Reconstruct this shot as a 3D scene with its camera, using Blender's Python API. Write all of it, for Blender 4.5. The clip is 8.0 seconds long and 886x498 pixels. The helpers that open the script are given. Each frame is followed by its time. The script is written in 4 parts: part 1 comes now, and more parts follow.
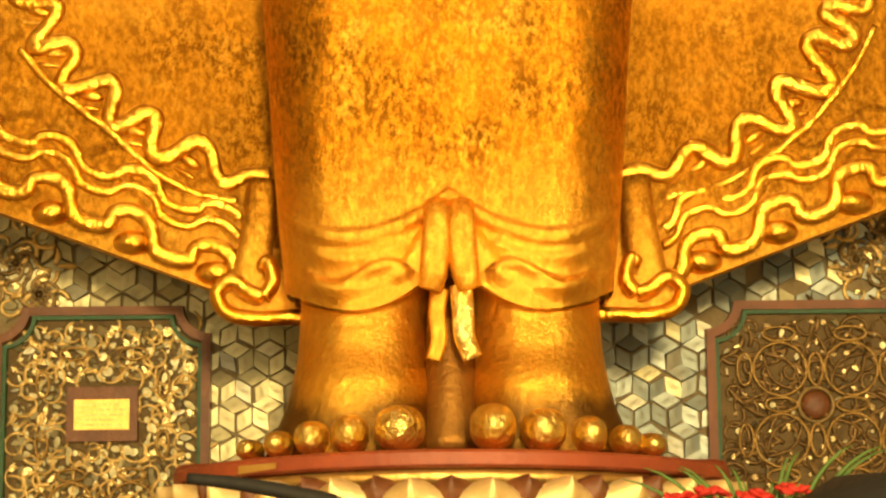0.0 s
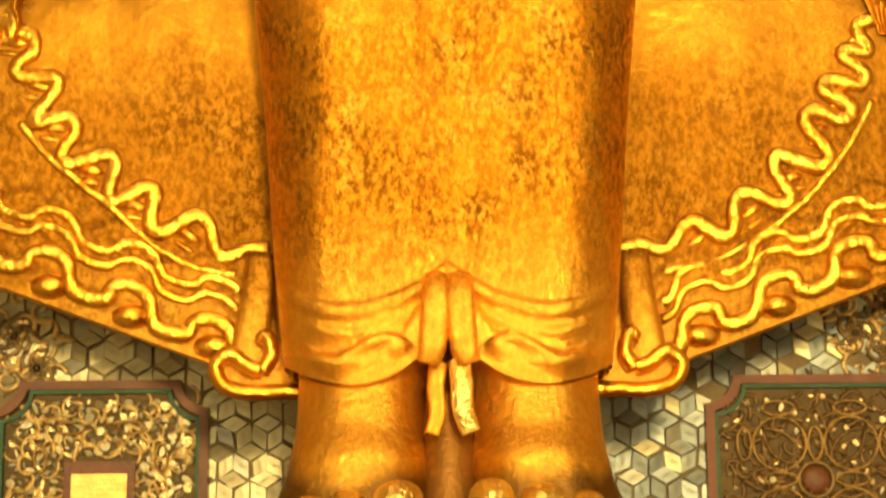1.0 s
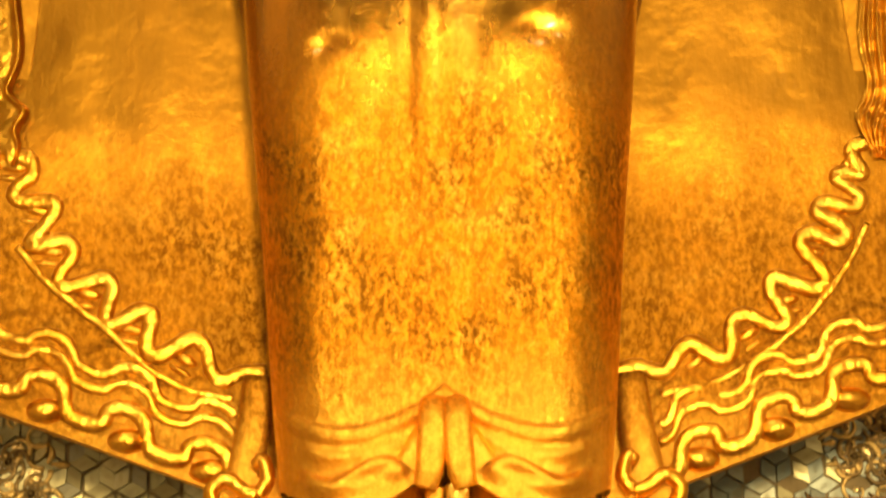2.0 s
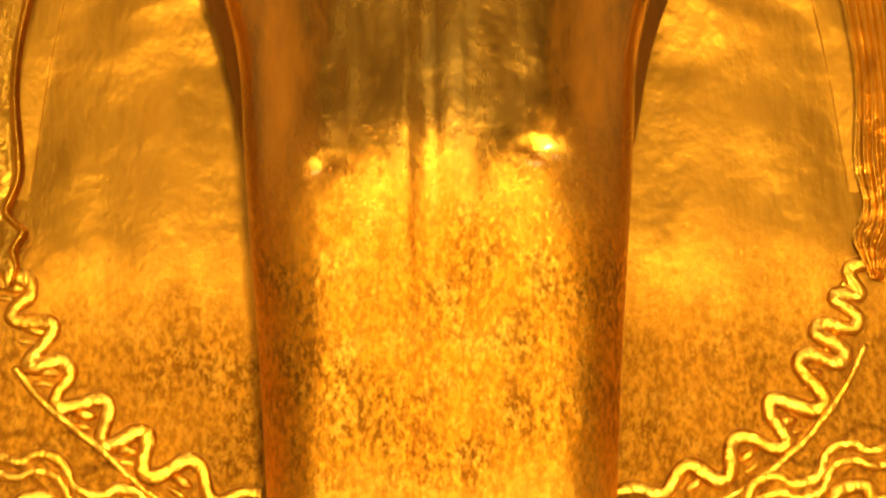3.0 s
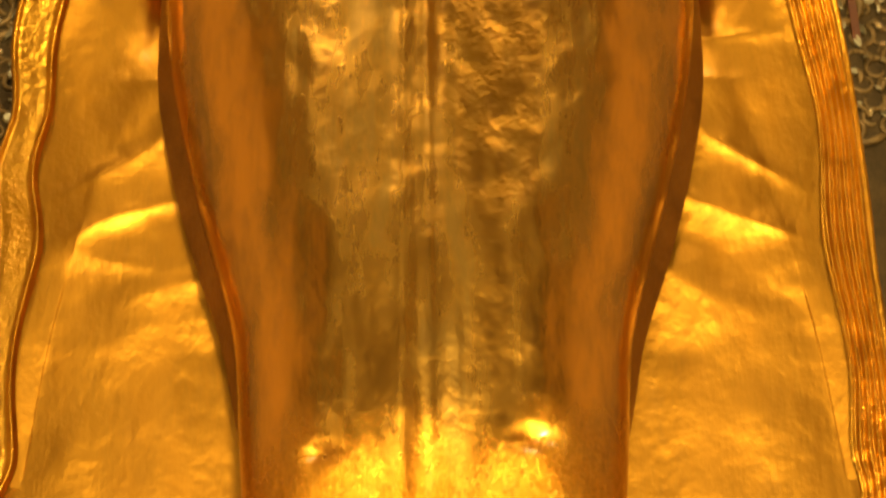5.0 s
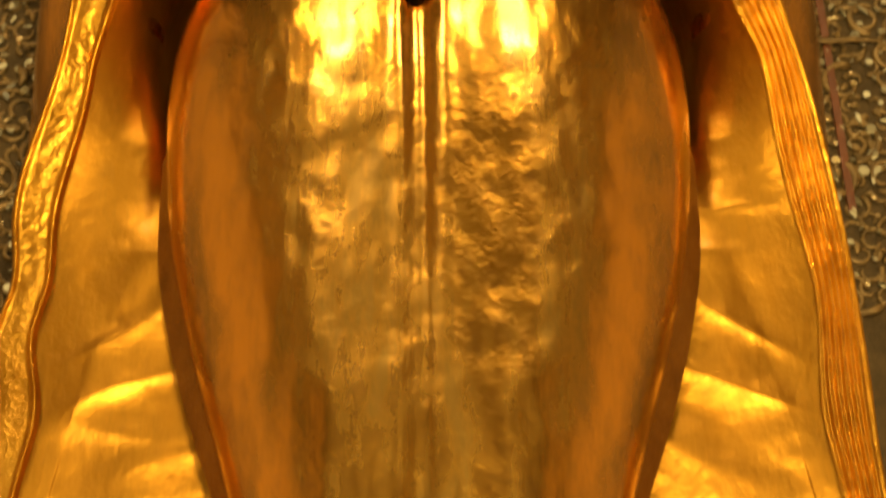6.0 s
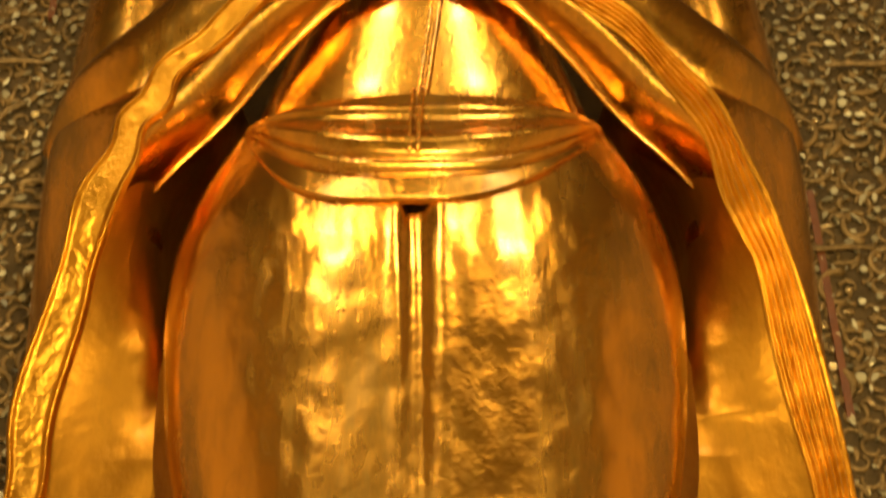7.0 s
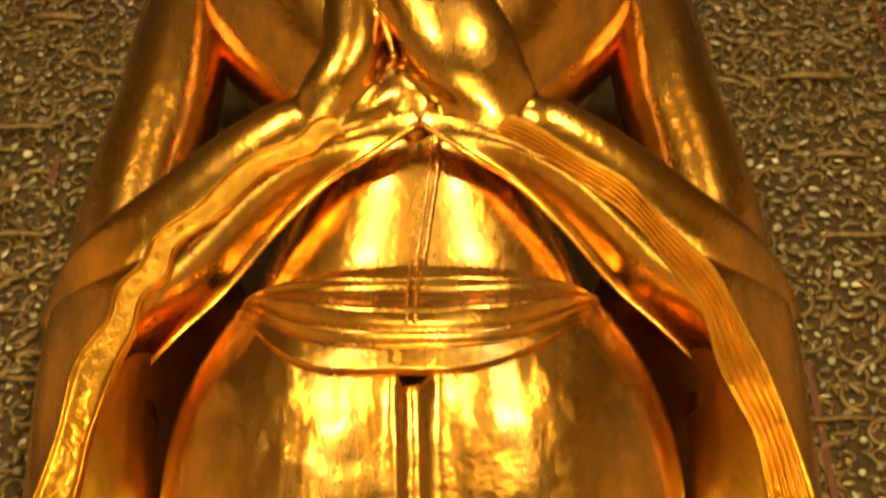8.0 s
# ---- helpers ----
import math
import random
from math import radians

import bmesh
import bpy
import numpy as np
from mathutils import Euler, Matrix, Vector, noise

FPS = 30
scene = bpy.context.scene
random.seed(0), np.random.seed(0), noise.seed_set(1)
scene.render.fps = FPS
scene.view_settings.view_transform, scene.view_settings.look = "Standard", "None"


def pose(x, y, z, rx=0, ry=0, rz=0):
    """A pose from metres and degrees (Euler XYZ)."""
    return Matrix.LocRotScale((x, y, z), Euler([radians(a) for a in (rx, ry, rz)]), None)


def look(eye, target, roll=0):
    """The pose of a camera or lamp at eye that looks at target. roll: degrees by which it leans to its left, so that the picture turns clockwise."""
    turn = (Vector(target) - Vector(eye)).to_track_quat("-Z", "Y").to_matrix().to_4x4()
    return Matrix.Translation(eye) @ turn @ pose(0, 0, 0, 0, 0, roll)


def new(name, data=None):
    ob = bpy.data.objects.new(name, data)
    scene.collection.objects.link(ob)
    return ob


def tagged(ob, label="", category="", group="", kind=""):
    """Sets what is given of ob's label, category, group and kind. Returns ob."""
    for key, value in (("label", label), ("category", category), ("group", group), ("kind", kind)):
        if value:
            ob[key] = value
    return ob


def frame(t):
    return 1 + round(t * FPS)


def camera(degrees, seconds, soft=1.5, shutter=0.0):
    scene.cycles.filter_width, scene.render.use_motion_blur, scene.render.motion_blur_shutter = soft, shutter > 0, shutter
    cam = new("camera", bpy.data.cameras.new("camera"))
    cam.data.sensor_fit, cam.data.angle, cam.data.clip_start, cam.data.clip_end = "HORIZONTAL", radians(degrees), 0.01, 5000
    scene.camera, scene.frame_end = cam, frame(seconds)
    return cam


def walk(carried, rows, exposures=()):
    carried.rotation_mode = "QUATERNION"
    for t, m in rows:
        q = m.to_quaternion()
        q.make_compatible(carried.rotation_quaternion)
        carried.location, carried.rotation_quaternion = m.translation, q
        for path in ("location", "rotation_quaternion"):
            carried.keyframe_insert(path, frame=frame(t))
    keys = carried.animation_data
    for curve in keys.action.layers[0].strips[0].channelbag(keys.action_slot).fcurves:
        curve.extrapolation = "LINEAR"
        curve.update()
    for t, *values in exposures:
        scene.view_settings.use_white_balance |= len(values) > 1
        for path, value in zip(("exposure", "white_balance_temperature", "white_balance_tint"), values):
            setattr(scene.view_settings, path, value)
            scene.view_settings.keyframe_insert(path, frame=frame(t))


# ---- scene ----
cam = camera(27.0, 8.0, soft=2.5, shutter=0.5)
EYE = 1.6
# The camera stands still below the statue and tilts up: seconds, then its turn in degrees.
TURNS = [
    (0.0, 99.000, 0.479, 0.277), (0.5, 99.545, 0.415, 0.256), (1.0, 101.294, 0.473, 0.234), (1.5, 103.139, 0.517, 0.210),
    (1.7, 103.921, 0.560, 0.197), (2.8, 108.164, 0.600, 0.100), (3.0, 108.864, 0.577, 0.089), (3.5, 110.971, 0.583, 0.066),
    (4.0, 113.424, 0.536, 0.006), (4.5, 115.186, 0.593, -0.014), (4.7, 116.218, 0.620, -0.030), (5.8, 121.851, 0.595, -0.085),
    (6.0, 123.047, 0.625, -0.094), (6.5, 126.155, 0.638, -0.144), (7.0, 129.464, 0.708, -0.150), (7.5, 132.188, 0.768, -0.137),
    (8.0, 134.777, 0.852, -0.135),
]
walk(cam, [(t, pose(0, 0, EYE, rx, ry, rz)) for t, rx, ry, rz in TURNS], [(0.0, 0.0), (4.0, 0.0), (8.0, 0.0)])

# ---- light ----
world = bpy.data.worlds.new("world")
scene.world = world
world.use_nodes = True
wn = world.node_tree.nodes
sky = wn.new("ShaderNodeTexSky")
sky.sky_type, sky.sun_disc, sky.sun_elevation, sky.sun_rotation = "NISHITA", False, radians(40), radians(200)
world.node_tree.links.new(sky.outputs[0], wn["Background"].inputs[0])
wn["Background"].inputs[1].default_value = 0.1


def area_lamp(name, eye, target, w, h, watts, colour):
    data = bpy.data.lights.new(name, "AREA")
    data.shape, data.size, data.size_y, data.energy, data.color = "RECTANGLE", w, h, watts, colour
    ob = new(name, data)
    ob.matrix_world = look(eye, target)
    return ob


WARM = (1.0, 0.73, 0.30)
LAMPS = [(-1.55, -1.6, 8.55), (1.5, -1.6, 8.7)]
for spot in LAMPS:
    area_lamp("hall_lamp", spot, (spot[0] * 0.3, 3.8, 4.2), 0.60, 0.52, 88, (1.0, 0.74, 0.37))
area_lamp("doorway_light", (0, -5.9, 2.1), (0, 3.8, 2.1), 4.7, 3.4, 285, (1.0, 0.74, 0.30))
# unseen fill lamps added to brighten the upper arms
FILL_LAMPS = [(-1.2, -0.4, 8.75), (1.2, -0.4, 8.75)]
for spot in FILL_LAMPS:
    area_lamp("arm_fill_lamp", spot, (spot[0] * 0.6, 3.9, 5.2), 0.75, 0.75, 24, (1.0, 0.75, 0.38))
# unseen fill lamp added to brighten the hem, legs and toes
HEM_FILL = (0.35, -0.9, 2.4)
area_lamp("hem_fill", HEM_FILL, (0, 3.6, 2.0), 0.34, 0.34, 285, WARM)


# ---- materials ----
def shader(name, **values):
    m = bpy.data.materials.new(name)
    m.use_nodes = True
    b = m.node_tree.nodes["Principled BSDF"]
    for key, v in values.items():
        b.inputs[key.replace("_", " ")].default_value = (*v, 1) if isinstance(v, tuple) else v
    return m, m.node_tree, b


def add(tree, kind, **values):
    n = tree.nodes.new("ShaderNode" + kind)
    for key, v in values.items():
        n.inputs[key].default_value = v
    return n


def coords(tree, scale=(1, 1, 1), space="Object"):
    c = tree.nodes.new("ShaderNodeTexCoord")
    m = add(tree, "Mapping", Scale=scale)
    tree.links.new(c.outputs[space], m.inputs[0])
    return m.outputs[0]


def cloud(tree, vec, scale, detail=6.0, rough=0.6, lo=0.4, hi=0.6):
    """Noise stretched between lo and hi, as a value from 0 to 1."""
    n = add(tree, "TexNoise", Scale=scale, Detail=detail, Roughness=rough)
    tree.links.new(vec, n.inputs["Vector"])
    r = add(tree, "MapRange", **{"From Min": lo, "From Max": hi})
    tree.links.new(n.outputs[0], r.inputs[0])
    return r.outputs[0]


def calc(tree, op, a, b):
    n = tree.nodes.new("ShaderNodeMath")
    n.operation = op
    for i, v in enumerate((a, b)):
        if isinstance(v, (int, float)):
            n.inputs[i].default_value = v
        else:
            tree.links.new(v, n.inputs[i])
    return n.outputs[0]


def blend(tree, fac, a, b):
    n = tree.nodes.new("ShaderNodeMix")
    n.data_type = "RGBA"
    for i, v in ((0, fac), (6, a), (7, b)):
        if isinstance(v, tuple):
            n.inputs[i].default_value = (*v, 1)
        elif isinstance(v, (int, float)):
            n.inputs[i].default_value = v
        else:
            tree.links.new(v, n.inputs[i])
    return n.outputs[2]


def relief(tree, shader_node, height, strength, distance):
    n = add(tree, "Bump", Strength=strength, Distance=distance)
    tree.links.new(height, n.inputs["Height"])
    tree.links.new(n.outputs[0], shader_node.inputs["Normal"])


def burnished_gold(name, light, deep, dint):
    """Newer leaf, rubbed bright on the raised edges and the toes."""
    m, t, b = shader(name, Metallic=1.0)
    vec = coords(t)
    spots = cloud(t, vec, 46.0, 7, 0.75, 0.54, 0.72)
    broad = cloud(t, vec, 9.0, 4, 0.6, 0.4, 0.65)
    gold = blend(t, broad, light, deep)
    t.links.new(blend(t, calc(t, "MULTIPLY", spots, 0.5), gold, (0.50, 0.22, 0.025)), b.inputs["Base Color"])
    t.links.new(calc(t, "ADD", 0.29, calc(t, "MULTIPLY", spots, 0.15)), b.inputs["Roughness"])
    relief(t, b, cloud(t, vec, 34.0, 4, 0.6, 0.25, 0.75), dint, 0.012)
    return m


def statue_gold(name="statue_gold", shade=0.0):
    """Gold leaf: polished above, rubbed and flaked round the legs and the hem."""
    m, t, b = shader(name, Metallic=1.0, Coat_Roughness=0.16, Coat_IOR=1.75)
    vec = coords(t)
    sep = t.nodes.new("ShaderNodeSeparateXYZ")
    t.links.new(vec, sep.inputs[0])
    edge = cloud(t, vec, 5.0, 5, 0.6, 0.3, 0.7)
    low = add(t, "MapRange", **{"From Min": 3.21, "From Max": 2.87})
    hang = add(t, "MapRange", **{"From Min": 3.90, "From Max": 3.98, "To Min": shade})
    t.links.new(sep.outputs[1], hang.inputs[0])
    t.links.new(calc(t, "ADD", calc(t, "ADD", sep.outputs[2], calc(t, "MULTIPLY", hang.outputs[0], 0.10)), calc(t, "MULTIPLY", edge, 0.14)), low.inputs[0])
    worn = low.outputs[0]
    flakes = cloud(t, coords(t, (1, 1, 0.6)), 75.0, 7, 0.80, 0.44, 0.55)
    fine = cloud(t, vec, 130.0, 4, 0.7, 0.47, 0.64)
    area = cloud(t, vec, 6.0, 3, 0.5, 0.42, 0.60)
    tarnish = cloud(t, coords(t, (1, 1, 0.3)), 6.0, 7, 0.68, 0.42, 0.64)
    soot = cloud(t, coords(t, (1, 1, 0.4)), 16.0, 6, 0.7, 0.56, 0.75)
    patch = calc(t, "MAXIMUM", cloud(t, vec, 12.0, 4, 0.55, 0.52, 0.64), cloud(t, coords(t, (1, 1, 0.5)), 90.0, 5, 0.7, 0.54, 0.66))
    gold = blend(t, calc(t, "MULTIPLY", tarnish, 0.95), (0.82, 0.39, 0.036), (0.34, 0.19, 0.032))
    gold = blend(t, calc(t, "MULTIPLY", soot, 0.45), gold, (0.38, 0.20, 0.05))
    gold = blend(t, worn, gold, blend(t, patch, (0.86, 0.365, 0.018), (0.96, 0.49, 0.045)))
    # brown on the hanging sheet: tarnish stains, and shade put into the colour
    stain_shade = calc(t, "MULTIPLY", calc(t, "ADD", 0.55, calc(t, "MULTIPLY", tarnish, 0.40)), hang.outputs[0])
    gold = blend(t, stain_shade, gold, (0.41, 0.185, 0.015))
    rub = calc(t, "MULTIPLY", calc(t, "MAXIMUM", flakes, calc(t, "MULTIPLY", fine, 0.6)), calc(t, "ADD", 0.60, calc(t, "MULTIPLY", area, 0.40)))
    kept = add(t, "MapRange", **{"From Min": 2.18, "From Max": 2.42, "To Min": 0.42, "To Max": 1.0})
    t.links.new(sep.outputs[2], kept.inputs[0])
    rub = calc(t, "MULTIPLY", calc(t, "MULTIPLY", worn, kept.outputs[0]), rub)
    gold = blend(t, calc(t, "MULTIPLY", rub, 0.95), gold, (0.20, 0.075, 0.006))
    # yellower and brighter towards the hem
    hem_yellow = add(t, "MapRange", **{"From Min": 2.42, "From Max": 2.22, "To Max": 0.7})
    t.links.new(calc(t, "ADD", sep.outputs[2], calc(t, "MULTIPLY", edge, 0.05)), hem_yellow.inputs[0])
    gold = blend(t, calc(t, "MULTIPLY", hem_yellow.outputs[0], calc(t, "SUBTRACT", 1.0, rub)), gold, (1.0, 0.60, 0.09))
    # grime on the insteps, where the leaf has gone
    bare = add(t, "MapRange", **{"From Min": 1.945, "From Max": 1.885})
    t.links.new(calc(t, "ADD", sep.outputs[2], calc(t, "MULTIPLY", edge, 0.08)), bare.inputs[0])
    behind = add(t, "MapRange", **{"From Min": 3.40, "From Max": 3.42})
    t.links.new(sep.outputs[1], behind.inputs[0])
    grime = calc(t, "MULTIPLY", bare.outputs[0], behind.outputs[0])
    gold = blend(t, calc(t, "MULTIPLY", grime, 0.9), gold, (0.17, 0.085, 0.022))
    t.links.new(gold, b.inputs["Base Color"])
    rough = calc(t, "ADD", 0.205, calc(t, "MULTIPLY", tarnish, 0.12))
    rough = calc(t, "ADD", rough, calc(t, "MULTIPLY", worn, calc(t, "ADD", 0.075, calc(t, "MULTIPLY", flakes, 0.16))))
    rough = calc(t, "ADD", rough, calc(t, "MULTIPLY", hang.outputs[0], 0.13))
    t.links.new(rough, b.inputs["Roughness"])
    shine = calc(t, "SUBTRACT", 0.45, calc(t, "MULTIPLY", hang.outputs[0], 0.40))
    t.links.new(calc(t, "MULTIPLY", calc(t, "SUBTRACT", 1.0, worn), shine), b.inputs["Coat Weight"])
    dents = cloud(t, coords(t, (1, 1, 0.8)), 11.0, 4, 0.55, 0.2, 0.8)
    grain = cloud(t, coords(t, (1, 1, 0.15)), 60.0, 3, 0.6, 0.2, 0.8)
    flake_up = calc(t, "MULTIPLY", worn, cloud(t, vec, 45.0, 6, 0.7, 0.3, 0.7))
    height = calc(t, "ADD", calc(t, "MULTIPLY", dents, 0.25), calc(t, "MULTIPLY", grain, 0.032))
    height = calc(t, "ADD", height, calc(t, "MULTIPLY", flake_up, 0.26))
    sparkle = cloud(t, vec, 190.0, 3, 0.6, 0.3, 0.7)
    height = calc(t, "ADD", height, calc(t, "MULTIPLY", worn, calc(t, "ADD", calc(t, "MULTIPLY", fine, 0.05), calc(t, "MULTIPLY", sparkle, 0.05))))
    relief(t, b, height, 0.4, 0.03)
    return m


def plain(name, one, two, scale, rough, metal=0.0, bump=0.3, depth=0.004):
    """A surface of two colours, mottled at two sizes, with a fine relief."""
    m, t, b = shader(name, Metallic=metal)
    vec = coords(t)
    big, small = cloud(t, vec, scale, 6, 0.6, 0.35, 0.65), cloud(t, vec, scale * 9, 6, 0.65, 0.3, 0.7)
    t.links.new(blend(t, calc(t, "ADD", calc(t, "MULTIPLY", big, 0.65), calc(t, "MULTIPLY", small, 0.35)), one, two), b.inputs["Base Color"])
    t.links.new(calc(t, "ADD", rough, calc(t, "MULTIPLY", small, 0.15)), b.inputs["Roughness"])
    relief(t, b, small, bump, depth)
    return m


def mirror_glass(name, dull, clear):
    """Hand-cut mirror pieces: each with its own tint, some with the silver gone."""
    m, t, b = shader(name, Metallic=1.0)
    info = t.nodes.new("ShaderNodeObjectInfo")
    vec = coords(t)
    ramp = add(t, "MapRange", **{"From Min": 0.82, "From Max": 0.95})
    t.links.new(info.outputs["Random"], ramp.inputs[0])
    stain_shade = cloud(t, vec, 40.0, 5, 0.6, 0.52, 0.75)
    tint = blend(t, info.outputs["Random"], dull, clear)
    tint = blend(t, ramp.outputs[0], tint, (0.30, 0.29, 0.23))
    place = t.nodes.new("ShaderNodeNewGeometry")
    lost = cloud(t, place.outputs["Position"], 9.0, 4, 0.6, 0.50, 0.66)
    tint = blend(t, calc(t, "MULTIPLY", lost, 0.5), tint, (0.17, 0.15, 0.10))
    t.links.new(blend(t, calc(t, "MULTIPLY", stain_shade, 0.5), tint, (0.25, 0.22, 0.14)), b.inputs["Base Color"])
    t.links.new(calc(t, "ADD", 0.48, calc(t, "MULTIPLY", stain_shade, 0.25)), b.inputs["Roughness"])
    relief(t, b, cloud(t, vec, 14.0, 3, 0.5, 0.2, 0.8), 0.25, 0.01)
    return m


GOLD = statue_gold()
# darker copy of the statue gold: shade inside the cape put into the colour
SHADED_ROBE = statue_gold("shaded_robe_gold", 1.0)
BURNISHED = burnished_gold("burnished_gold", (1.0, 0.80, 0.27), (1.0, 0.68, 0.14), 0.85)
BAND = burnished_gold("band_gold", (0.93, 0.53, 0.070), (0.78, 0.38, 0.030), 0.45)
TRIM = burnished_gold("trim_gold", (0.68, 0.35, 0.036), (0.46, 0.22, 0.018), 0.3)
# brown in place of shade on the under-skirt band; also the ankle prop
DARK_GOLD = plain("dark_gold", (0.34, 0.16, 0.028), (0.20, 0.09, 0.016), 10.0, 0.36, 0.85)
MIRROR = mirror_glass("mirror_glass", (0.32, 0.29, 0.17), (0.54, 0.49, 0.31))
GREY_MIRROR = mirror_glass("grey_mirror_glass", (0.12, 0.14, 0.135), (0.34, 0.37, 0.34))
GROUT = plain("grout", (0.15, 0.11, 0.055), (0.28, 0.21, 0.11), 12.0, 0.75)
BRASS = plain("gilt_stucco", (0.88, 0.66, 0.27), (0.50, 0.33, 0.11), 30.0, 0.34, 0.7)
DULL = plain("dull_green_stucco", (0.13, 0.083, 0.030), (0.055, 0.036, 0.013), 14.0, 0.6, 0.1, 0.6, 0.01)
OLIVE = plain("tarnished_scroll", (0.38, 0.255, 0.10), (0.085, 0.055, 0.020), 18.0, 0.38, 0.5)
RED = plain("red_lacquer", (0.36, 0.075, 0.025), (0.22, 0.045, 0.02), 8.0, 0.4)
MAROON = plain("brown_lacquer", (0.20, 0.070, 0.022), (0.10, 0.032, 0.012), 14.0, 0.33)
FADED = plain("faded_red_lacquer", (0.22, 0.075, 0.030), (0.13, 0.042, 0.020), 16.0, 0.4)
GREEN = plain("green_lacquer", (0.02, 0.11, 0.04), (0.012, 0.05, 0.02), 20.0, 0.35)
BLACK = plain("black_paint", (0.0035, 0.003, 0.0028), (0.006, 0.005, 0.0045), 6.0, 0.7)
PETAL = plain("gilt_petal", (0.95, 0.66, 0.22), (0.72, 0.42, 0.10), 16.0, 0.3, 0.85)
LEAF = plain("leaf_green", (0.10, 0.20, 0.03), (0.05, 0.11, 0.02), 25.0, 0.5)
BLOOM = plain("red_petal", (0.60, 0.03, 0.02), (0.38, 0.015, 0.012), 25.0, 0.55)
GILTGLASS = plain("gilt_glass", (0.90, 0.76, 0.42), (0.62, 0.46, 0.20), 22.0, 0.2, 0.95)
UMBER = plain("brown_plaster", (0.15, 0.10, 0.055), (0.10, 0.065, 0.035), 2.0, 0.75)
PLASTER = plain("cream_plaster", (0.66, 0.53, 0.33), (0.56, 0.43, 0.26), 2.0, 0.75)
CEIL = plain("dark_ceiling", (0.14, 0.10, 0.06), (0.09, 0.065, 0.04), 2.0, 0.7)
TILE = plain("floor_marble", (0.42, 0.36, 0.28), (0.30, 0.24, 0.17), 2.5, 0.25)


# ---- builders ----
class Shape:
    """Collects grids and tubes of one mesh."""

    def __init__(self):
        self.verts, self.faces, self.marks = [], [], []

    def second(self, on):
        """From here on, faces take this one of the further materials (0: the first)."""
        self.marks.append((len(self.faces), int(on)))

    def grid(self, fn, nu, nv, close=False):
        """A surface of points fn(u, v), u and v from 0 to 1; close joins the last u with the first."""
        base, cols = len(self.verts), nu if close else nu + 1
        for j in range(nv + 1):
            for i in range(cols):
                self.verts.append(tuple(fn(i / nu, j / nv)))
        for j in range(nv):
            for i in range(nu):
                k = (i + 1) % cols
                a, b = base + j * cols, base + (j + 1) * cols
                self.faces.append((a + i, a + k, b + k, b + i))
        return self

    def tube(self, path, radius, seg=8, flat=1.0, caps=True, normal=(0, -1, 0)):
        """A round or flattened bar along a path; radius: a number or a function of 0 to 1. flat: its thickness along normal."""
        pts = [Vector(p) for p in path]
        n, base, up0 = len(pts), len(self.verts), Vector(normal)
        for i, p in enumerate(pts):
            d = (pts[min(i + 1, n - 1)] - pts[max(i - 1, 0)]).normalized()
            side = d.cross(up0).normalized()
            up = side.cross(d).normalized()
            r = radius(i / (n - 1)) if callable(radius) else radius
            for k in range(seg):
                a = 2 * math.pi * k / seg
                self.verts.append(tuple(p + side * (r * math.cos(a)) + up * (r * flat * math.sin(a))))
        for i in range(n - 1):
            for k in range(seg):
                a, b, q = base + i * seg, base + (i + 1) * seg, (k + 1) % seg
                self.faces.append((a + k, a + q, b + q, b + k))
        if caps:
            self.faces.append(tuple(base + k for k in reversed(range(seg))))
            self.faces.append(tuple(base + (n - 1) * seg + k for k in range(seg)))
        return self

    def ball(self, centre, radii, nu=20, nv=12, power=1.0, turn=None):
        c, turn = Vector(centre), turn or Matrix.Identity(3)

        def fn(u, v):
            a, b = 2 * math.pi * u, math.pi * (v - 0.5)
            cb, sb = abs(math.cos(b)) ** power, math.copysign(abs(math.sin(b)) ** power, b)
            return c + turn @ Vector((radii[0] * cb * math.cos(a), radii[1] * cb * math.sin(a), radii[2] * sb))
        return self.grid(fn, nu, nv, True)

    def box(self, lo, hi):
        b = len(self.verts)
        self.verts += [(x, y, z) for x in (lo[0], hi[0]) for y in (lo[1], hi[1]) for z in (lo[2], hi[2])]
        self.faces += [tuple(b + i for i in f) for f in ((0, 1, 3, 2), (4, 6, 7, 5), (0, 4, 5, 1), (2, 3, 7, 6), (0, 2, 6, 4), (1, 5, 7, 3))]
        return self

    def prism(self, outline, y0, y1):
        """An upright slab: an outline in x and z, from y0 back to y1."""
        b, n = len(self.verts), len(outline)
        self.verts += [(x, y0, z) for x, z in outline] + [(x, y1, z) for x, z in outline]
        self.faces += [tuple(b + i for i in range(n)), tuple(b + n + i for i in reversed(range(n)))]
        self.faces += [(b + i, b + n + i, b + n + (i + 1) % n, b + (i + 1) % n) for i in range(n)]
        return self

    def lathe(self, profile, centre, seg=96, oval=1.0):
        """A turned body from (radius, height) pairs."""
        n = len(profile)

        def fn(u, v):
            r, z = profile[min(round(v * (n - 1)), n - 1)]
            a = 2 * math.pi * u
            return (centre[0] + r * math.cos(a), centre[1] + r * oval * math.sin(a), z)
        return self.grid(fn, seg, n - 1, True)

    def mesh(self, name, material, smooth=True, angle=None, other=None):
        me = bpy.data.meshes.new(name)
        me.from_pydata(self.verts, [], self.faces)
        me.materials.append(material)
        if other:
            for extra in other:
                me.materials.append(extra)
            slots, ends = [0] * len(self.faces), [m[0] for m in self.marks[1:]] + [len(self.faces)]
            for (start, slot), end in zip(self.marks, ends):
                slots[start:end] = [slot] * (end - start)
            me.polygons.foreach_set("material_index", slots)
        bm = bmesh.new()
        bm.from_mesh(me)
        bmesh.ops.recalc_face_normals(bm, faces=bm.faces)
        bm.to_mesh(me)
        bm.free()
        me.polygons.foreach_set("use_smooth", [smooth] * len(me.polygons))
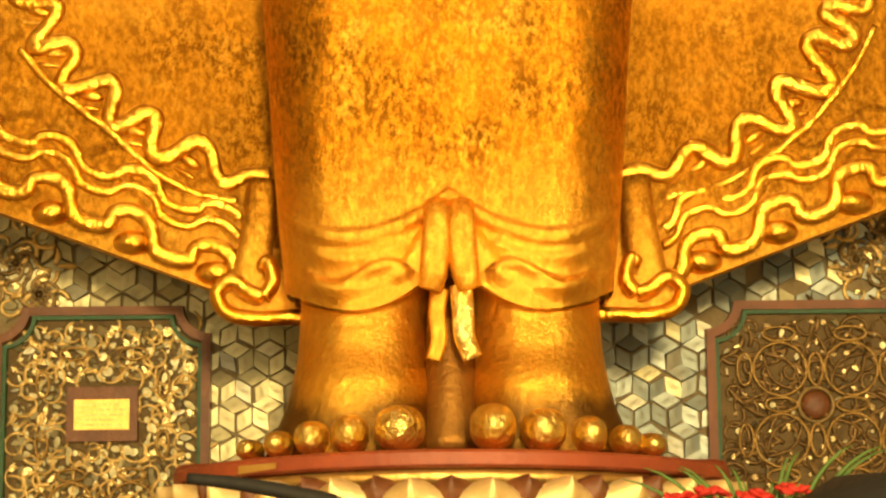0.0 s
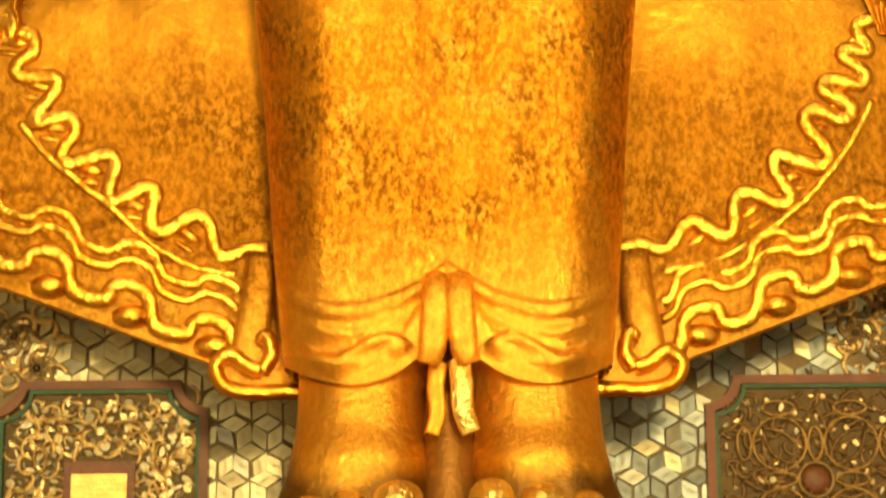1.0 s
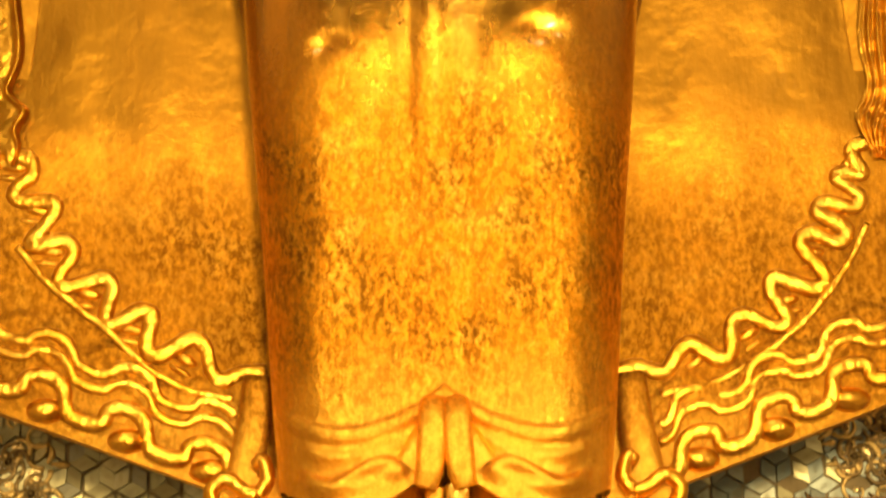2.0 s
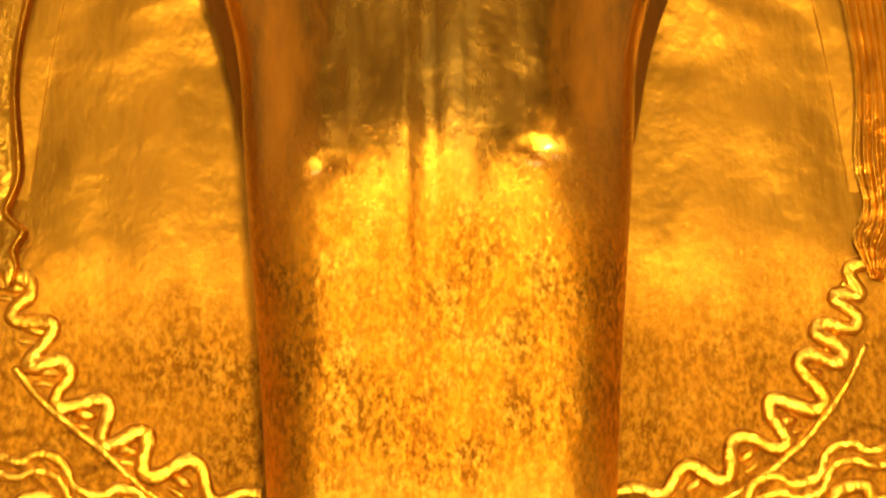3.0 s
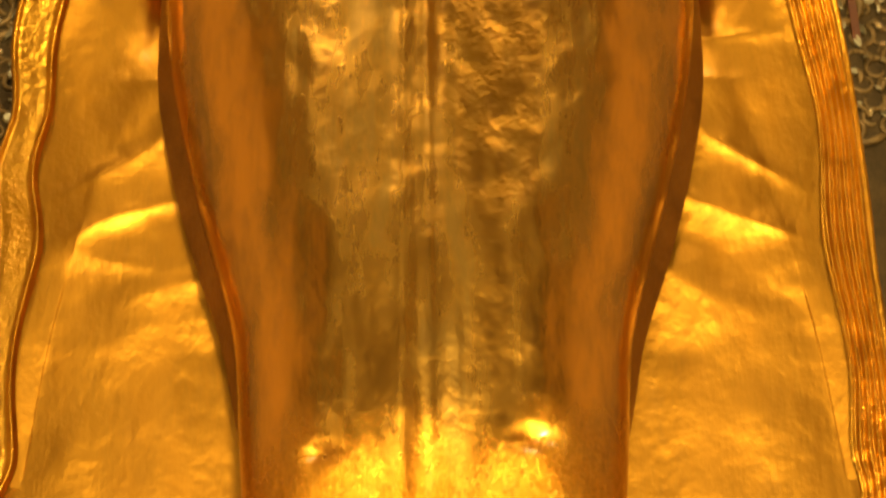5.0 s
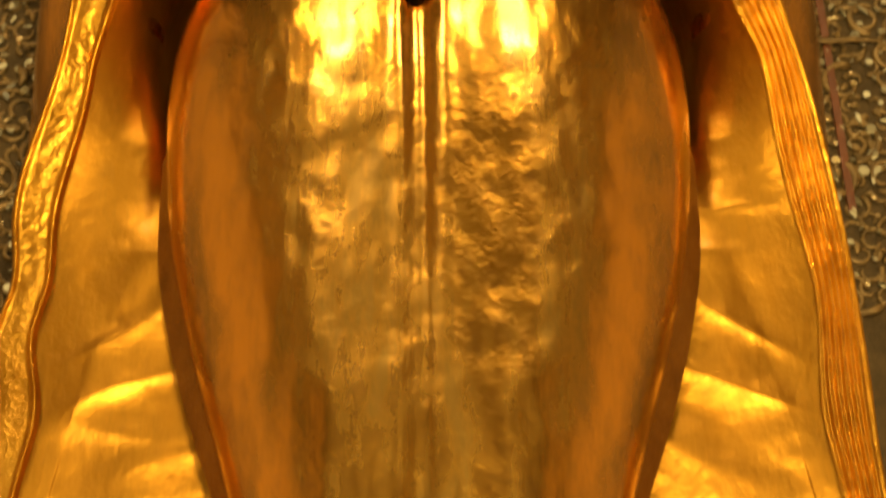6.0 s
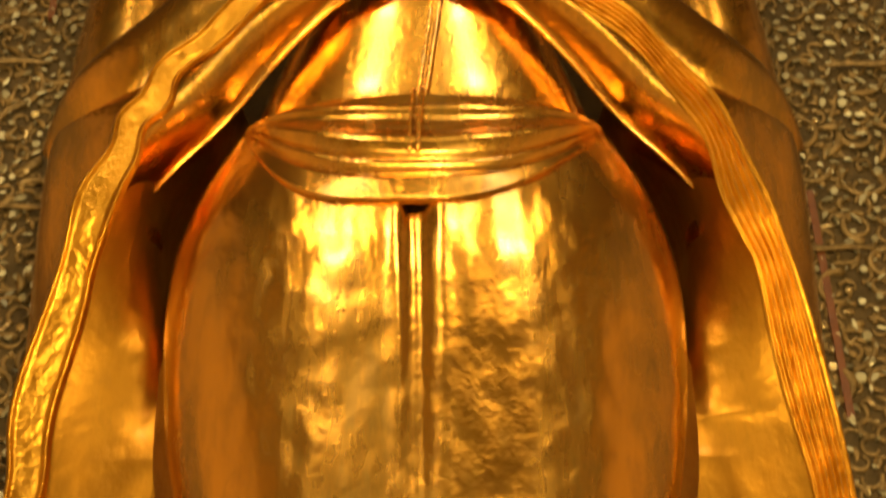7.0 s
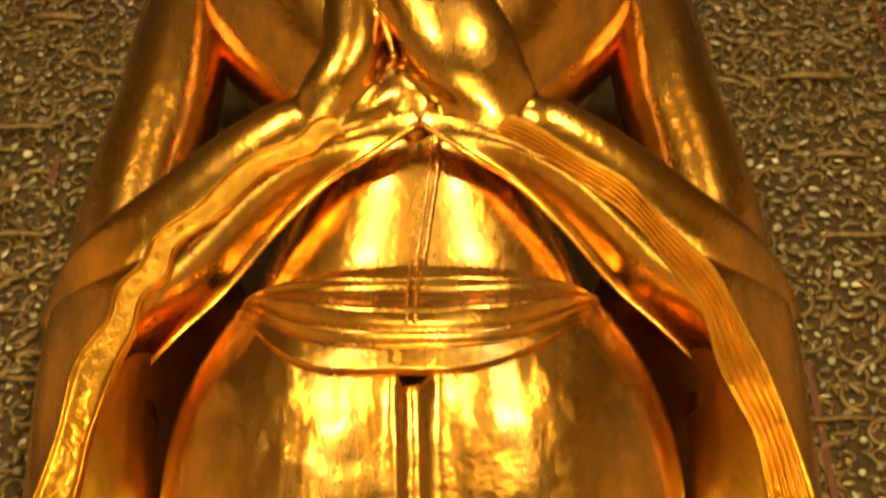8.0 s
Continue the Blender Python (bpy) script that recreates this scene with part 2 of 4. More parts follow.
        if angle:
            me.set_sharp_from_angle(angle=radians(angle))
        me.update()
        return me

    def thing(self, name, material, smooth=True, parent=None, label="", category="", kind="", group="", angle=None, other=None):
        ob = new(name, self.mesh(name, material, smooth, angle, other))
        ob.parent = parent
        return tagged(ob, label, category, group, kind)


def ramp(x, table, col):
    """Smooth reading of a table whose first column rises."""
    if x <= table[0][0]:
        return table[0][col]
    for a, b in zip(table, table[1:]):
        if x <= b[0]:
            k = table.index(a)
            pa, nb = table[max(k - 1, 0)], table[min(k + 2, len(table) - 1)]
            h, f = b[0] - a[0], (x - a[0]) / (b[0] - a[0])
            m0 = (b[col] - pa[col]) / (b[0] - pa[0]) * h
            m1 = (nb[col] - a[col]) / (nb[0] - a[0]) * h
            return ((2 * f**3 - 3 * f**2 + 1) * a[col] + (f**3 - 2 * f**2 + f) * m0 + (3 * f**2 - 2 * f**3) * b[col] + (f**3 - f**2) * m1)
    return table[-1][col]


def step(x, a, b):
    f = min(max((x - a) / (b - a), 0.0), 1.0)
    return f * f * (3 - 2 * f)


def bump(x, c, w):
    return math.exp(-((x - c) / w) ** 2)


def curve(points, n):
    """A smooth path of n + 1 points through a few."""
    table = [(i / (len(points) - 1), *p) for i, p in enumerate(points)]
    return [tuple(ramp(i / n, table, c) for c in range(1, len(points[0]) + 1)) for i in range(n + 1)]


# ---- the statue ----
YC = 3.86
# height, half width, front depth, squareness of the section
BODY = [
    (2.00, 0.330, 0.200, 2.6), (2.27, 0.360, 0.225, 2.9), (2.65, 0.388, 0.245, 3.2), (2.90, 0.412, 0.255, 3.2), (3.10, 0.430, 0.262, 3.2),
    (3.35, 0.452, 0.272, 3.1), (3.50, 0.488, 0.280, 3.0), (3.65, 0.532, 0.284, 2.9), (3.85, 0.585, 0.291, 2.8), (4.10, 0.640, 0.304, 2.6),
    (4.45, 0.675, 0.330, 2.5), (4.68, 0.668, 0.332, 2.4), (4.85, 0.632, 0.318, 2.4), (5.02, 0.565, 0.300, 2.4), (5.16, 0.495, 0.270, 2.4), (5.24, 0.46, 0.24, 2.4),
]
TORSO = [
    (4.95, 0.42, 0.22, 2.3), (5.14, 0.475, 0.255, 2.3), (5.40, 0.415, 0.280, 2.2), (5.65, 0.31, 0.325, 2.2), (5.90, 0.40, 0.32, 2.2), (6.20, 0.58, 0.32, 2.3), (6.45, 0.70, 0.345, 2.3),
    (6.80, 0.78, 0.34, 2.3), (7.20, 0.74, 0.28, 2.2), (7.45, 0.40, 0.20, 2.0),
]


def front(x, z, table=BODY):
    w, d, n = (ramp(z, table, c) for c in (1, 2, 3))
    return YC - d * max(1 - min(abs(x) / w, 1) ** n, 0.0) ** (1 / n)


def hem_upper(x):
    t = abs(x) - 0.2
    return 2.211 + (0.059 * (t / 0.16) ** 2 if t < 0 else 0.02 * (t / 0.08) ** 2)


def hem_lower(x):
    t = abs(x) - 0.2
    return 2.054 + (0.056 * (t / 0.14) ** 2 if t < 0 else 0.025 * (t / 0.1) ** 2)


def dress(x, z):
    """How far the garment stands proud at the front: pleat, hems, leg lobes, hammered dents."""
    legs = 1 - step(z, 2.75, 3.25)
    out = (0.024 * bump(abs(x), 0.205, 0.14) - 0.030 * bump(x, 0.0, 0.06)) * legs
    pleat = step(z, 2.45, 3.3) * (1 - step(z, 4.72, 4.82))
    out -= (0.013 + 0.013 * step(z, 3.4, 4.6)) * pleat * (1 - step(abs(x + 0.012 + 0.004 * math.sin(z * 3)), 0.026, 0.044))
    out += 0.006 * bump(abs(x + 0.012), 0.052, 0.012) * pleat
    out += 0.012 * bump(x, -0.002, 0.006) * pleat
    # two dented ledges at the knees
    out -= 0.013 * bump(x, -0.237, 0.036) * bump(z, 3.02, 0.022) + 0.013 * bump(x, 0.213, 0.042) * bump(z, 3.048, 0.022)
    out += 0.014 * bump(x, 0.022, 0.013) * step(z, 2.42, 2.5) * (1 - step(z, 2.9, 3.1))
    out += 0.016 * (1 - step(z, hem_upper(x) - 0.004, hem_upper(x) + 0.010)) - 0.012 * (1 - step(z, hem_upper(x) - 0.032, hem_upper(x) - 0.022))
    out += 0.012 * (1 - step(z, hem_lower(x) + 0.040, hem_lower(x) + 0.055))
    a = abs(x)
    wave = 2.128 + 0.020 * math.sin((a - 0.07) * 30) + 0.1 * max(0.1 - a, 0)
    mid = step(a, 0.07, 0.1) * (1 - step(a, 0.27, 0.3))
    out += 0.026 * mid * step(z, wave - 0.05, wave) * (1 - step(z, wave, wave + 0.012))
    out += 0.010 * mid * bump(z, hem_upper(x) - 0.055, 0.012)
    out += 0.004 * noise.noise(Vector((x * 6, z * 3, 4))) + 0.0025 * noise.noise(Vector((x * 20, z * 9, 1)))
    return out


statue = Shape()


def loft(table, bottom, top, nu, nv, detail=None, into=statue):
    def fn(u, v):
        a = 2 * math.pi * u + math.pi / 2
        c, s = math.cos(a), math.sin(a)
        n = 2.8
        x0 = 0.35 * math.copysign(abs(c) ** (2 / n), c)
        z0 = bottom(x0) if callable(bottom) else bottom
        z = z0 + (top - z0) * v
        w, d, n = (ramp(z, table, k) for k in (1, 2, 3))
        x, y = w * math.copysign(abs(c) ** (2 / n), c), d * math.copysign(abs(s) ** (2 / n), s)
        if detail and s > 0:
            y += detail(x, z) * step(s, 0.0, 0.35)
        return (x, YC - y, z)
    into.grid(fn, nu, nv, True)


loft(BODY, hem_lower, 5.08, 300, 420, dress)
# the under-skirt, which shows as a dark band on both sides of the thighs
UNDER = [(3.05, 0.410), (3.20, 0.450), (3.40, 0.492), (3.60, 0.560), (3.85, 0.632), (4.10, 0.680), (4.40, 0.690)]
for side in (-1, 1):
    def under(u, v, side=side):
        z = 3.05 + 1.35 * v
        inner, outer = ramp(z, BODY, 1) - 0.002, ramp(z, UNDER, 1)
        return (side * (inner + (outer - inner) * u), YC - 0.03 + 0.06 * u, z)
    # shade put into the colour: brown instead of the dark that gold would mirror
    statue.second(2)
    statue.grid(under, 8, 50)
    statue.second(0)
# inner lip of the garment's lower edge
statue.grid(lambda u, v: (lambda x: (x, front(x, 2.1) - 0.016 + 0.16 * v, hem_lower(x) + 0.01 * v))(-0.31 + 0.62 * u), 60, 3)


# the flared folds in the middle of the hem
def flare(side):
    def fn(u, v):
        x = 0.004 + (0.034 + 0.095 * v ** 1.25) * u
        z = 2.266 - 0.012 * (2 * u - 1) ** 2 * (1 - v) - v * (0.150 - 0.030 * u) - 0.014 * math.sin(2 * math.pi * u) * v
        swell = math.sin(math.pi * (0.12 + 0.88 * u)) * (0.010 + 0.010 * v) + 0.003 * math.sin(4 * math.pi * u) * v
        return (side * x, front(x, max(z, 2.08)) - 0.018 * (1 - u) - swell + 0.03 * (1 - step(v, 0.0, 0.12)), z)
    statue.grid(fn, 24, 30)


flare(-1), flare(1)
for side in (-1, 1):
    statue.tube(curve([(side * 0.024, 3.640, 2.272), (side * 0.024, 3.615, 2.24), (side * 0.025, 3.606, 2.19), (side * 0.031, 3.606, 2.13), (side * 0.040, 3.62, 2.095)], 24), lambda f: 0.024 + 0.006 * math.sin(math.pi * f), 14, 0.55)
# the dark prop between the ankles
statue.second(2)
statue.tube(curve([(0, 3.78, 2.06), (0, 3.76, 1.95), (0, 3.74, 1.85), (0, 3.72, 1.77)], 12), lambda f: 0.05 + 0.02 * f, 14)
statue.second(0)
# two hanging sash ends between the ankles
statue.tube(curve([(-0.020, 3.66, 2.10), (-0.026, 3.65, 2.05), (-0.022, 3.645, 2.00), (-0.034, 3.65, 1.955)], 24), lambda f: 0.019 - 0.004 * f, 10, 0.35)
statue.second(True)
statue.tube(curve([(0.022, 3.63, 2.10), (0.026, 3.62, 2.05), (0.028, 3.615, 2.00), (0.044, 3.62, 1.955)], 24), lambda f: 0.023 - 0.003 * f, 10, 0.45)

statue.second(False)
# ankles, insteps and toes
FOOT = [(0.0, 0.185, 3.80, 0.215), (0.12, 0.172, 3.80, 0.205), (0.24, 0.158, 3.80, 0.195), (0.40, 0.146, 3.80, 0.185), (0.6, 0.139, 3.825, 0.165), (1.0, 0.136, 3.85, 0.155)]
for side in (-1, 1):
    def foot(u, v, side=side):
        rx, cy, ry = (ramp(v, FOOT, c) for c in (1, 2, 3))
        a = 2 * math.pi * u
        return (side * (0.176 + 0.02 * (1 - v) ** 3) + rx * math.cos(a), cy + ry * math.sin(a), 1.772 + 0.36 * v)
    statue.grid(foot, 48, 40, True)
TOES = [(-0.400, 0.026, 0.024), (-0.338, 0.028, 0.030), (-0.270, 0.033, 0.038), (-0.194, 0.035, 0.042), (-0.098, 0.046, 0.050),
        (0.080, 0.042, 0.051), (0.178, 0.042, 0.047), (0.268, 0.033, 0.041), (0.342, 0.030, 0.034), (0.396, 0.030, 0.027)]
statue.second(True)
for x, rx, rz in TOES:
    y = 4.05 - math.sqrt(0.575 ** 2 - x * x)
    rz *= 0.88
    statue.ball((x, y + 0.055, 1.770 + rz - 0.055 * x * x), (rx * 1.06, 0.085, rz), 24, 16, 0.85)

statue.second(False)
# ---- the robe behind: hem with wavy relief ----


def robe_edge(x):
    return 2.128 + 0.37 * (abs(x) - 0.45)


def robe_sheet(side):
    def fn(u, v):
        x = 0.30 + 1.05 * u
        z = robe_edge(x) + (3.12 - robe_edge(x)) * v
        up = z - robe_edge(x)
        y = 4.06 - 0.03 * step(up, 0.0, 0.1) + 0.02 * math.sin(x * 5)
        y -= 0.012 * bump(up, 0.155 + 0.022 * math.sin((x - 0.5) * 33), 0.02) + 0.012 * bump(up, 0.20 + 0.024 * math.sin((x - 0.47) * 31), 0.02)
        y += 0.006 * noise.noise(Vector((x * 7 * side, z * 4, 2)))
        return (side * x, y, z)
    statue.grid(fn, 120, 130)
    statue.grid(lambda u, v: (lambda x: (side * x, 4.05 + 0.07 * v, robe_edge(x)))(0.30 + 1.05 * u), 40, 2)


def robe_y(x):
    return 4.03 + 0.02 * math.sin(abs(x) * 5)


def ribbon(path, r, side):
    """A raised, flattened band lying on the robe, uneven as if pressed by hand."""
    wob = [(x + 0.003 * noise.noise(Vector((x * 22, z * 22, side))), z + 0.003 * noise.noise(Vector((x * 22, z * 22, 5 + side)))) for x, z in path]
    n = len(wob) - 1
    statue.tube([(side * x, robe_y(x) - (0.010 if r < 0.0125 else 0.006), z) for x, z in wob], lambda f: r * (1.12 + 0.3 * noise.noise(Vector((f * n * 0.13, r * 900, side)))), 10, 0.55)


def waves(side, lift, size, r, x0, phase, lam):
    out = []
    for i in range(110):
        x = x0 + 0.72 * i / 109
        a = 2 * math.pi * (x - x0) / lam + phase
        out.append((x - 0.012 * math.sin(2 * a) * min(1, size / 0.03), robe_edge(x) + lift + size * math.sin(a) + 0.05 * (x - x0)))
    ribbon(out, r, side)


# the folded meander that climbs along the robe's inner edge, turn by turn, the ridge below it and the tongues in its folds
MEANDER = {
    1: [(0.386, 2.400), (0.427, 2.417), (0.487, 2.400), (0.522, 2.444), (0.554, 2.463), (0.613, 2.429), (0.639, 2.445), (0.645, 2.510), (0.677, 2.526), (0.732, 2.499), (0.766, 2.513), (0.732, 2.584), (0.751, 2.609), (0.825, 2.582), (0.857, 2.609), (0.805, 2.686), (0.830, 2.710), (0.888, 2.688), (0.909, 2.719), (0.850, 2.762), (0.869, 2.782), (0.928, 2.770), (0.942, 2.799), (0.898, 2.837), (0.917, 2.851), (0.953, 2.850), (0.930, 2.901), (0.966, 2.922), (1.017, 2.911)],
    -1: [(0.399, 2.411), (0.449, 2.411), (0.492, 2.390), (0.517, 2.409), (0.533, 2.465), (0.567, 2.486), (0.635, 2.449), (0.663, 2.469), (0.654, 2.536), (0.682, 2.549), (0.738, 2.517), (0.757, 2.537), (0.742, 2.602), (0.767, 2.625), (0.842, 2.603), (0.862, 2.626), (0.831, 2.685), (0.859, 2.713), (0.921, 2.698), (0.914, 2.728), (0.880, 2.775), (0.888, 2.803), (0.959, 2.806), (0.970, 2.832), (0.933, 2.866), (0.943, 2.904), (1.008, 2.914)],
}
RIDGE = {
    1: [(0.476, 2.350), (0.577, 2.369), (0.654, 2.400), (0.758, 2.470), (0.831, 2.540), (0.907, 2.638), (0.957, 2.730)],
    -1: [(0.471, 2.351), (0.565, 2.370), (0.655, 2.419), (0.745, 2.500), (0.823, 2.560), (0.902, 2.629), (0.956, 2.696)],
}
TONGUES = {
    1: [(0.559, 2.421), (0.681, 2.484), (0.767, 2.558), (0.830, 2.665), (0.879, 2.751), (0.931, 2.874)],
    -1: [(0.578, 2.442), (0.700, 2.508), (0.797, 2.589), (0.883, 2.686), (0.919, 2.783), (0.975, 2.887)],
}


for side in (-1, 1):
    robe_sheet(side)
    statue.second(3)
    low, lam = (-0.23, 0.180) if side < 0 else (-1.83, 0.168)
    waves(side, 0.060, 0.034, 0.0155, 0.47, low, lam)
    waves(side, 0.130, 0.022, 0.0095, 0.47, low + 0.3, lam)
    waves(side, 0.168, 0.024, 0.011, 0.47, low + 0.5, lam)
    ribbon(curve(MEANDER[side], 260), 0.0160, side)
    ribbon(curve(RIDGE[side], 60), 0.007, side)
    for x, z in TONGUES[side]:
        lean = Euler((0, side * (-0.55 if z < 2.5 else -0.15), 0)).to_matrix()
        statue.ball((side * x, robe_y(x) + 0.004, z), (0.030, 0.014, 0.013), 16, 10, 1.0, lean)
        statue.ball((side * (x + 0.012), robe_y(x) + 0.004, z - 0.026), (0.034, 0.011, 0.008), 16, 10, 1.0, lean)
    # round bosses between the lowest wave and the edge
    for k in range(4):
        x = 0.47 + lam * (k + (math.pi / 2 - low) / (2 * math.pi))
        statue.ball((side * x, robe_y(x) + 0.022, robe_edge(x) + 0.040), (0.046, 0.036, 0.028), 20, 12, 1.0)
    statue.second(False)
    # upright fold beside the leg, and the curl that it ends in
    statue.tube(curve([(side * 0.408, 3.98, 2.385), (side * 0.415, 3.96, 2.28), (side * 0.428, 3.95, 2.18), (side * 0.435, 3.95, 2.12)], 16), lambda f: 0.034 + 0.010 * f, 14, 0.7)
    statue.second(3)
    statue.tube(curve([(side * 0.29, 3.90, 2.072), (side * 0.345, 3.895, 2.073), (side * 0.42, 3.89, 2.070), (side * 0.475, 3.885, 2.085), (side * 0.494, 3.88, 2.125), (side * 0.462, 3.875, 2.150),
                       (side * 0.425, 3.875, 2.125), (side * 0.395, 3.875, 2.115)], 50), lambda f: 0.017, 10, 1.3)
    statue.tube(curve([(side * 0.395, 3.88, 2.115), (side * 0.375, 3.88, 2.15), (side * 0.385, 3.88, 2.19), (side * 0.40, 3.89, 2.185)], 30), lambda f: 0.018 - 0.004 * f, 10, 1.3)
    statue.second(False)
    statue.grid(lambda u, v: (side * (0.33 + 0.15 * u), 3.905 + 0.02 * v, 2.075 + 0.11 * v * (1 - 0.5 * u)), 8, 8)

# ---- the robe above: a cape that hangs from the forearms ----
# height, front edge x and y, outer bulge x, and where the sheet begins to bend forward
CAPE = [
    (3.10, 1.02, 4.00, 1.17, 0.92), (3.50, 1.008, 3.985, 1.15, 0.87), (3.90, 1.008, 3.97, 1.12, 0.77), (4.20, 0.985, 3.92, 1.10, 0.67), (4.55, 0.925, 3.80, 1.075, 0.64),
    (4.85, 0.840, 3.68, 1.058, 0.68), (5.05, 0.765, 3.63, 1.045, 0.64), (5.20, 0.68, 3.63, 1.02, 0.56), (5.45, 0.66, 3.84, 0.96, 0.50),
]


def cape(side):
    def fn(u, v):
        z = 3.10 + 2.35 * v
        ex, ey, ox = (ramp(z, CAPE, c) for c in (1, 2, 3))
        bend = ramp(z, CAPE, 4)
        d, back = ey - 4.06, -0.030 - 0.095 * min(max((z - 3.10) / 1.05, 0.0), 1.0) ** 2 + 0.16 * step(z, 4.15, 5.0)
        k = [(0.28, back), (0.6 * bend, back), (bend, back), (0.65 * bend + 0.35 * ex, back + 0.46 * (d - back)), (ex, d), (ex + 0.045, d - 0.004), (ox - 0.02, d + 0.14), (ox, d + 0.30), (ox - 0.1, d + 0.5)]
        x, y = curve_at(k, u)
        inner = 1 - step(u, 0.32, 0.49)
        wrinkle = noise.noise(Vector((x * 3 * side, z * 5 + x * 4, 7)))
        crease = (1 - abs(noise.noise(Vector((x * 1.6 * side + 9, z * 4.5 + x * 1.2, 3))))) ** 6
        y += (1 - step(u, 0.15, 0.5)) * 0.02 * math.sin(x * 5)
        y += inner * (0.006 * noise.noise(Vector((x * 7 * side, z * 4, 2))))
        y += inner * step(z, 3.2, 3.6) * (0.008 * wrinkle + 0.0025 * noise.noise(Vector((x * 9 * side, z * 14, 5))) - 0.009 * crease * step(z, 3.5, 3.8))
        return (side * x, 4.06 + y, z)
    # the hollow inner half takes the gold with shade in its colour
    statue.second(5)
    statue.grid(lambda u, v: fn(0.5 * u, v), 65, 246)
    statue.second(0)
    statue.grid(lambda u, v: fn(0.5 + 0.5 * u, v), 65, 246)


def curve_at(points, f):
    table = [(i / (len(points) - 1), *p) for i, p in enumerate(points)]
    return ramp(f, table, 1), ramp(f, table, 2)


def border(side):
    """The trim along the cape's front edge, from the wrist over the elbow down to the meander."""
    path = [(0.23, 3.49, 5.556), (0.35, 3.50, 5.48), (0.465, 3.52, 5.40), (0.58, 3.55, 5.30), (0.69, 3.59, 5.18), (0.765, 3.615, 5.04), (0.825, 3.645, 4.89), (0.870, 3.69, 4.72)]
    path += [(ramp(z, CAPE, 1) + 0.012, ramp(z, CAPE, 2) - 0.014, z) for z in (4.55, 4.2, 3.9, 3.6, 3.3, 3.12)] + [(1.015, 3.995, 3.02), (1.0, 3.99, 2.95), (0.99, 3.995, 2.88)]
    line, n = curve(path, 300), 300

    def fn(u, v):
        i = round(v * n)
        p = Vector(line[i])
        d = (Vector(line[min(i + 2, n)]) - Vector(line[max(i - 2, 0)])).normalized()
        across = d.cross(Vector((0, -1, -0.35)).normalized()).normalized()
        out = across.cross(d).normalized()
        if out.y > 0:
            out = -out
        if across.x < 0:
            across = -across
        s = 2 * u - 1
        w = (0.042 + 0.016 * step(v, 0.2, 0.45)) * (1 + 0.10 * math.sin(v * 50)) * (1 - 0.65 * step(v, 0.90, 1.0))
        if side > 0:
            rise = 0.0062 * math.cos(s * 20 + 0.7 * math.sin(v * 33)) + 0.004 * noise.noise(Vector((s * 2, v * 60, 1)))
            q = p + across * (s * w + 0.006 * math.sin(v * 45)) + out * (0.009 * (1 - s * s) + rise * (1 - s ** 4))
        else:
            rail = bump(abs(s), 0.82, 0.14)
            bead = max(0.0, math.sin(v * 150)) * bump(s, 0, 0.35)
            q = p + across * (s * w + 0.011 * math.sin(v * 62 + 1.2 * math.sin(v * 21))) + out * (0.010 * (1 - s ** 4) + 0.013 * rail + 0.0015 * bead + 0.0012 * noise.noise(Vector((s * 2, v * 70, 4))))
        return (side * q.x, q.y, q.z)
    statue.second(4)
    statue.grid(fn, 46, n)
    statue.second(0)


for side in (-1, 1):
    cape(side), border(side)
    line = curve([(0.02, 3.475, 5.60), (0.23, 3.50, 5.55), (0.465, 3.53, 5.395), (0.66, 3.60, 5.18), (0.77, 3.64, 5.02), (0.835, 3.69, 4.85), (0.875, 3.74, 4.66)], 60)
    under = curve([(0.0, 3.475, 5.555), (0.14, 3.525, 5.475), (0.27, 3.585, 5.42), (0.41, 3.66, 5.30), (0.545, 3.73, 5.14), (0.675, 3.79, 5.03), (0.765, 3.82, 4.92), (0.83, 3.81, 4.78), (0.885, 3.79, 4.60)], 60)

    def drape(u, v, side=side, line=line, under=under):
        p, q = Vector(line[round(v * 60)]), Vector(under[round(v * 60)])
        r = p.lerp(q, u) + Vector((0.0, -0.035, -0.012)) * math.sin(math.pi * min(u * 1.15, 1.0)) * step(v, 0.0, 0.3)
        return (side * r.x, r.y, r.z)
    statue.grid(drape, 16, 60)
    # the sleeve's turned hem
    statue.tube([(side * p[0], p[1], p[2]) for p in under], lambda f: 0.011 - 0.006 * f, 10)

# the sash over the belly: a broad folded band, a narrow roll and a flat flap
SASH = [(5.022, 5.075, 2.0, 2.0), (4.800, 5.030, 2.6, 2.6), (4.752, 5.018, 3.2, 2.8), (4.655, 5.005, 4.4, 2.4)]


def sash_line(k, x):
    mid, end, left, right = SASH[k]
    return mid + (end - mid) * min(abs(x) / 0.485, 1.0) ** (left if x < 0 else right)


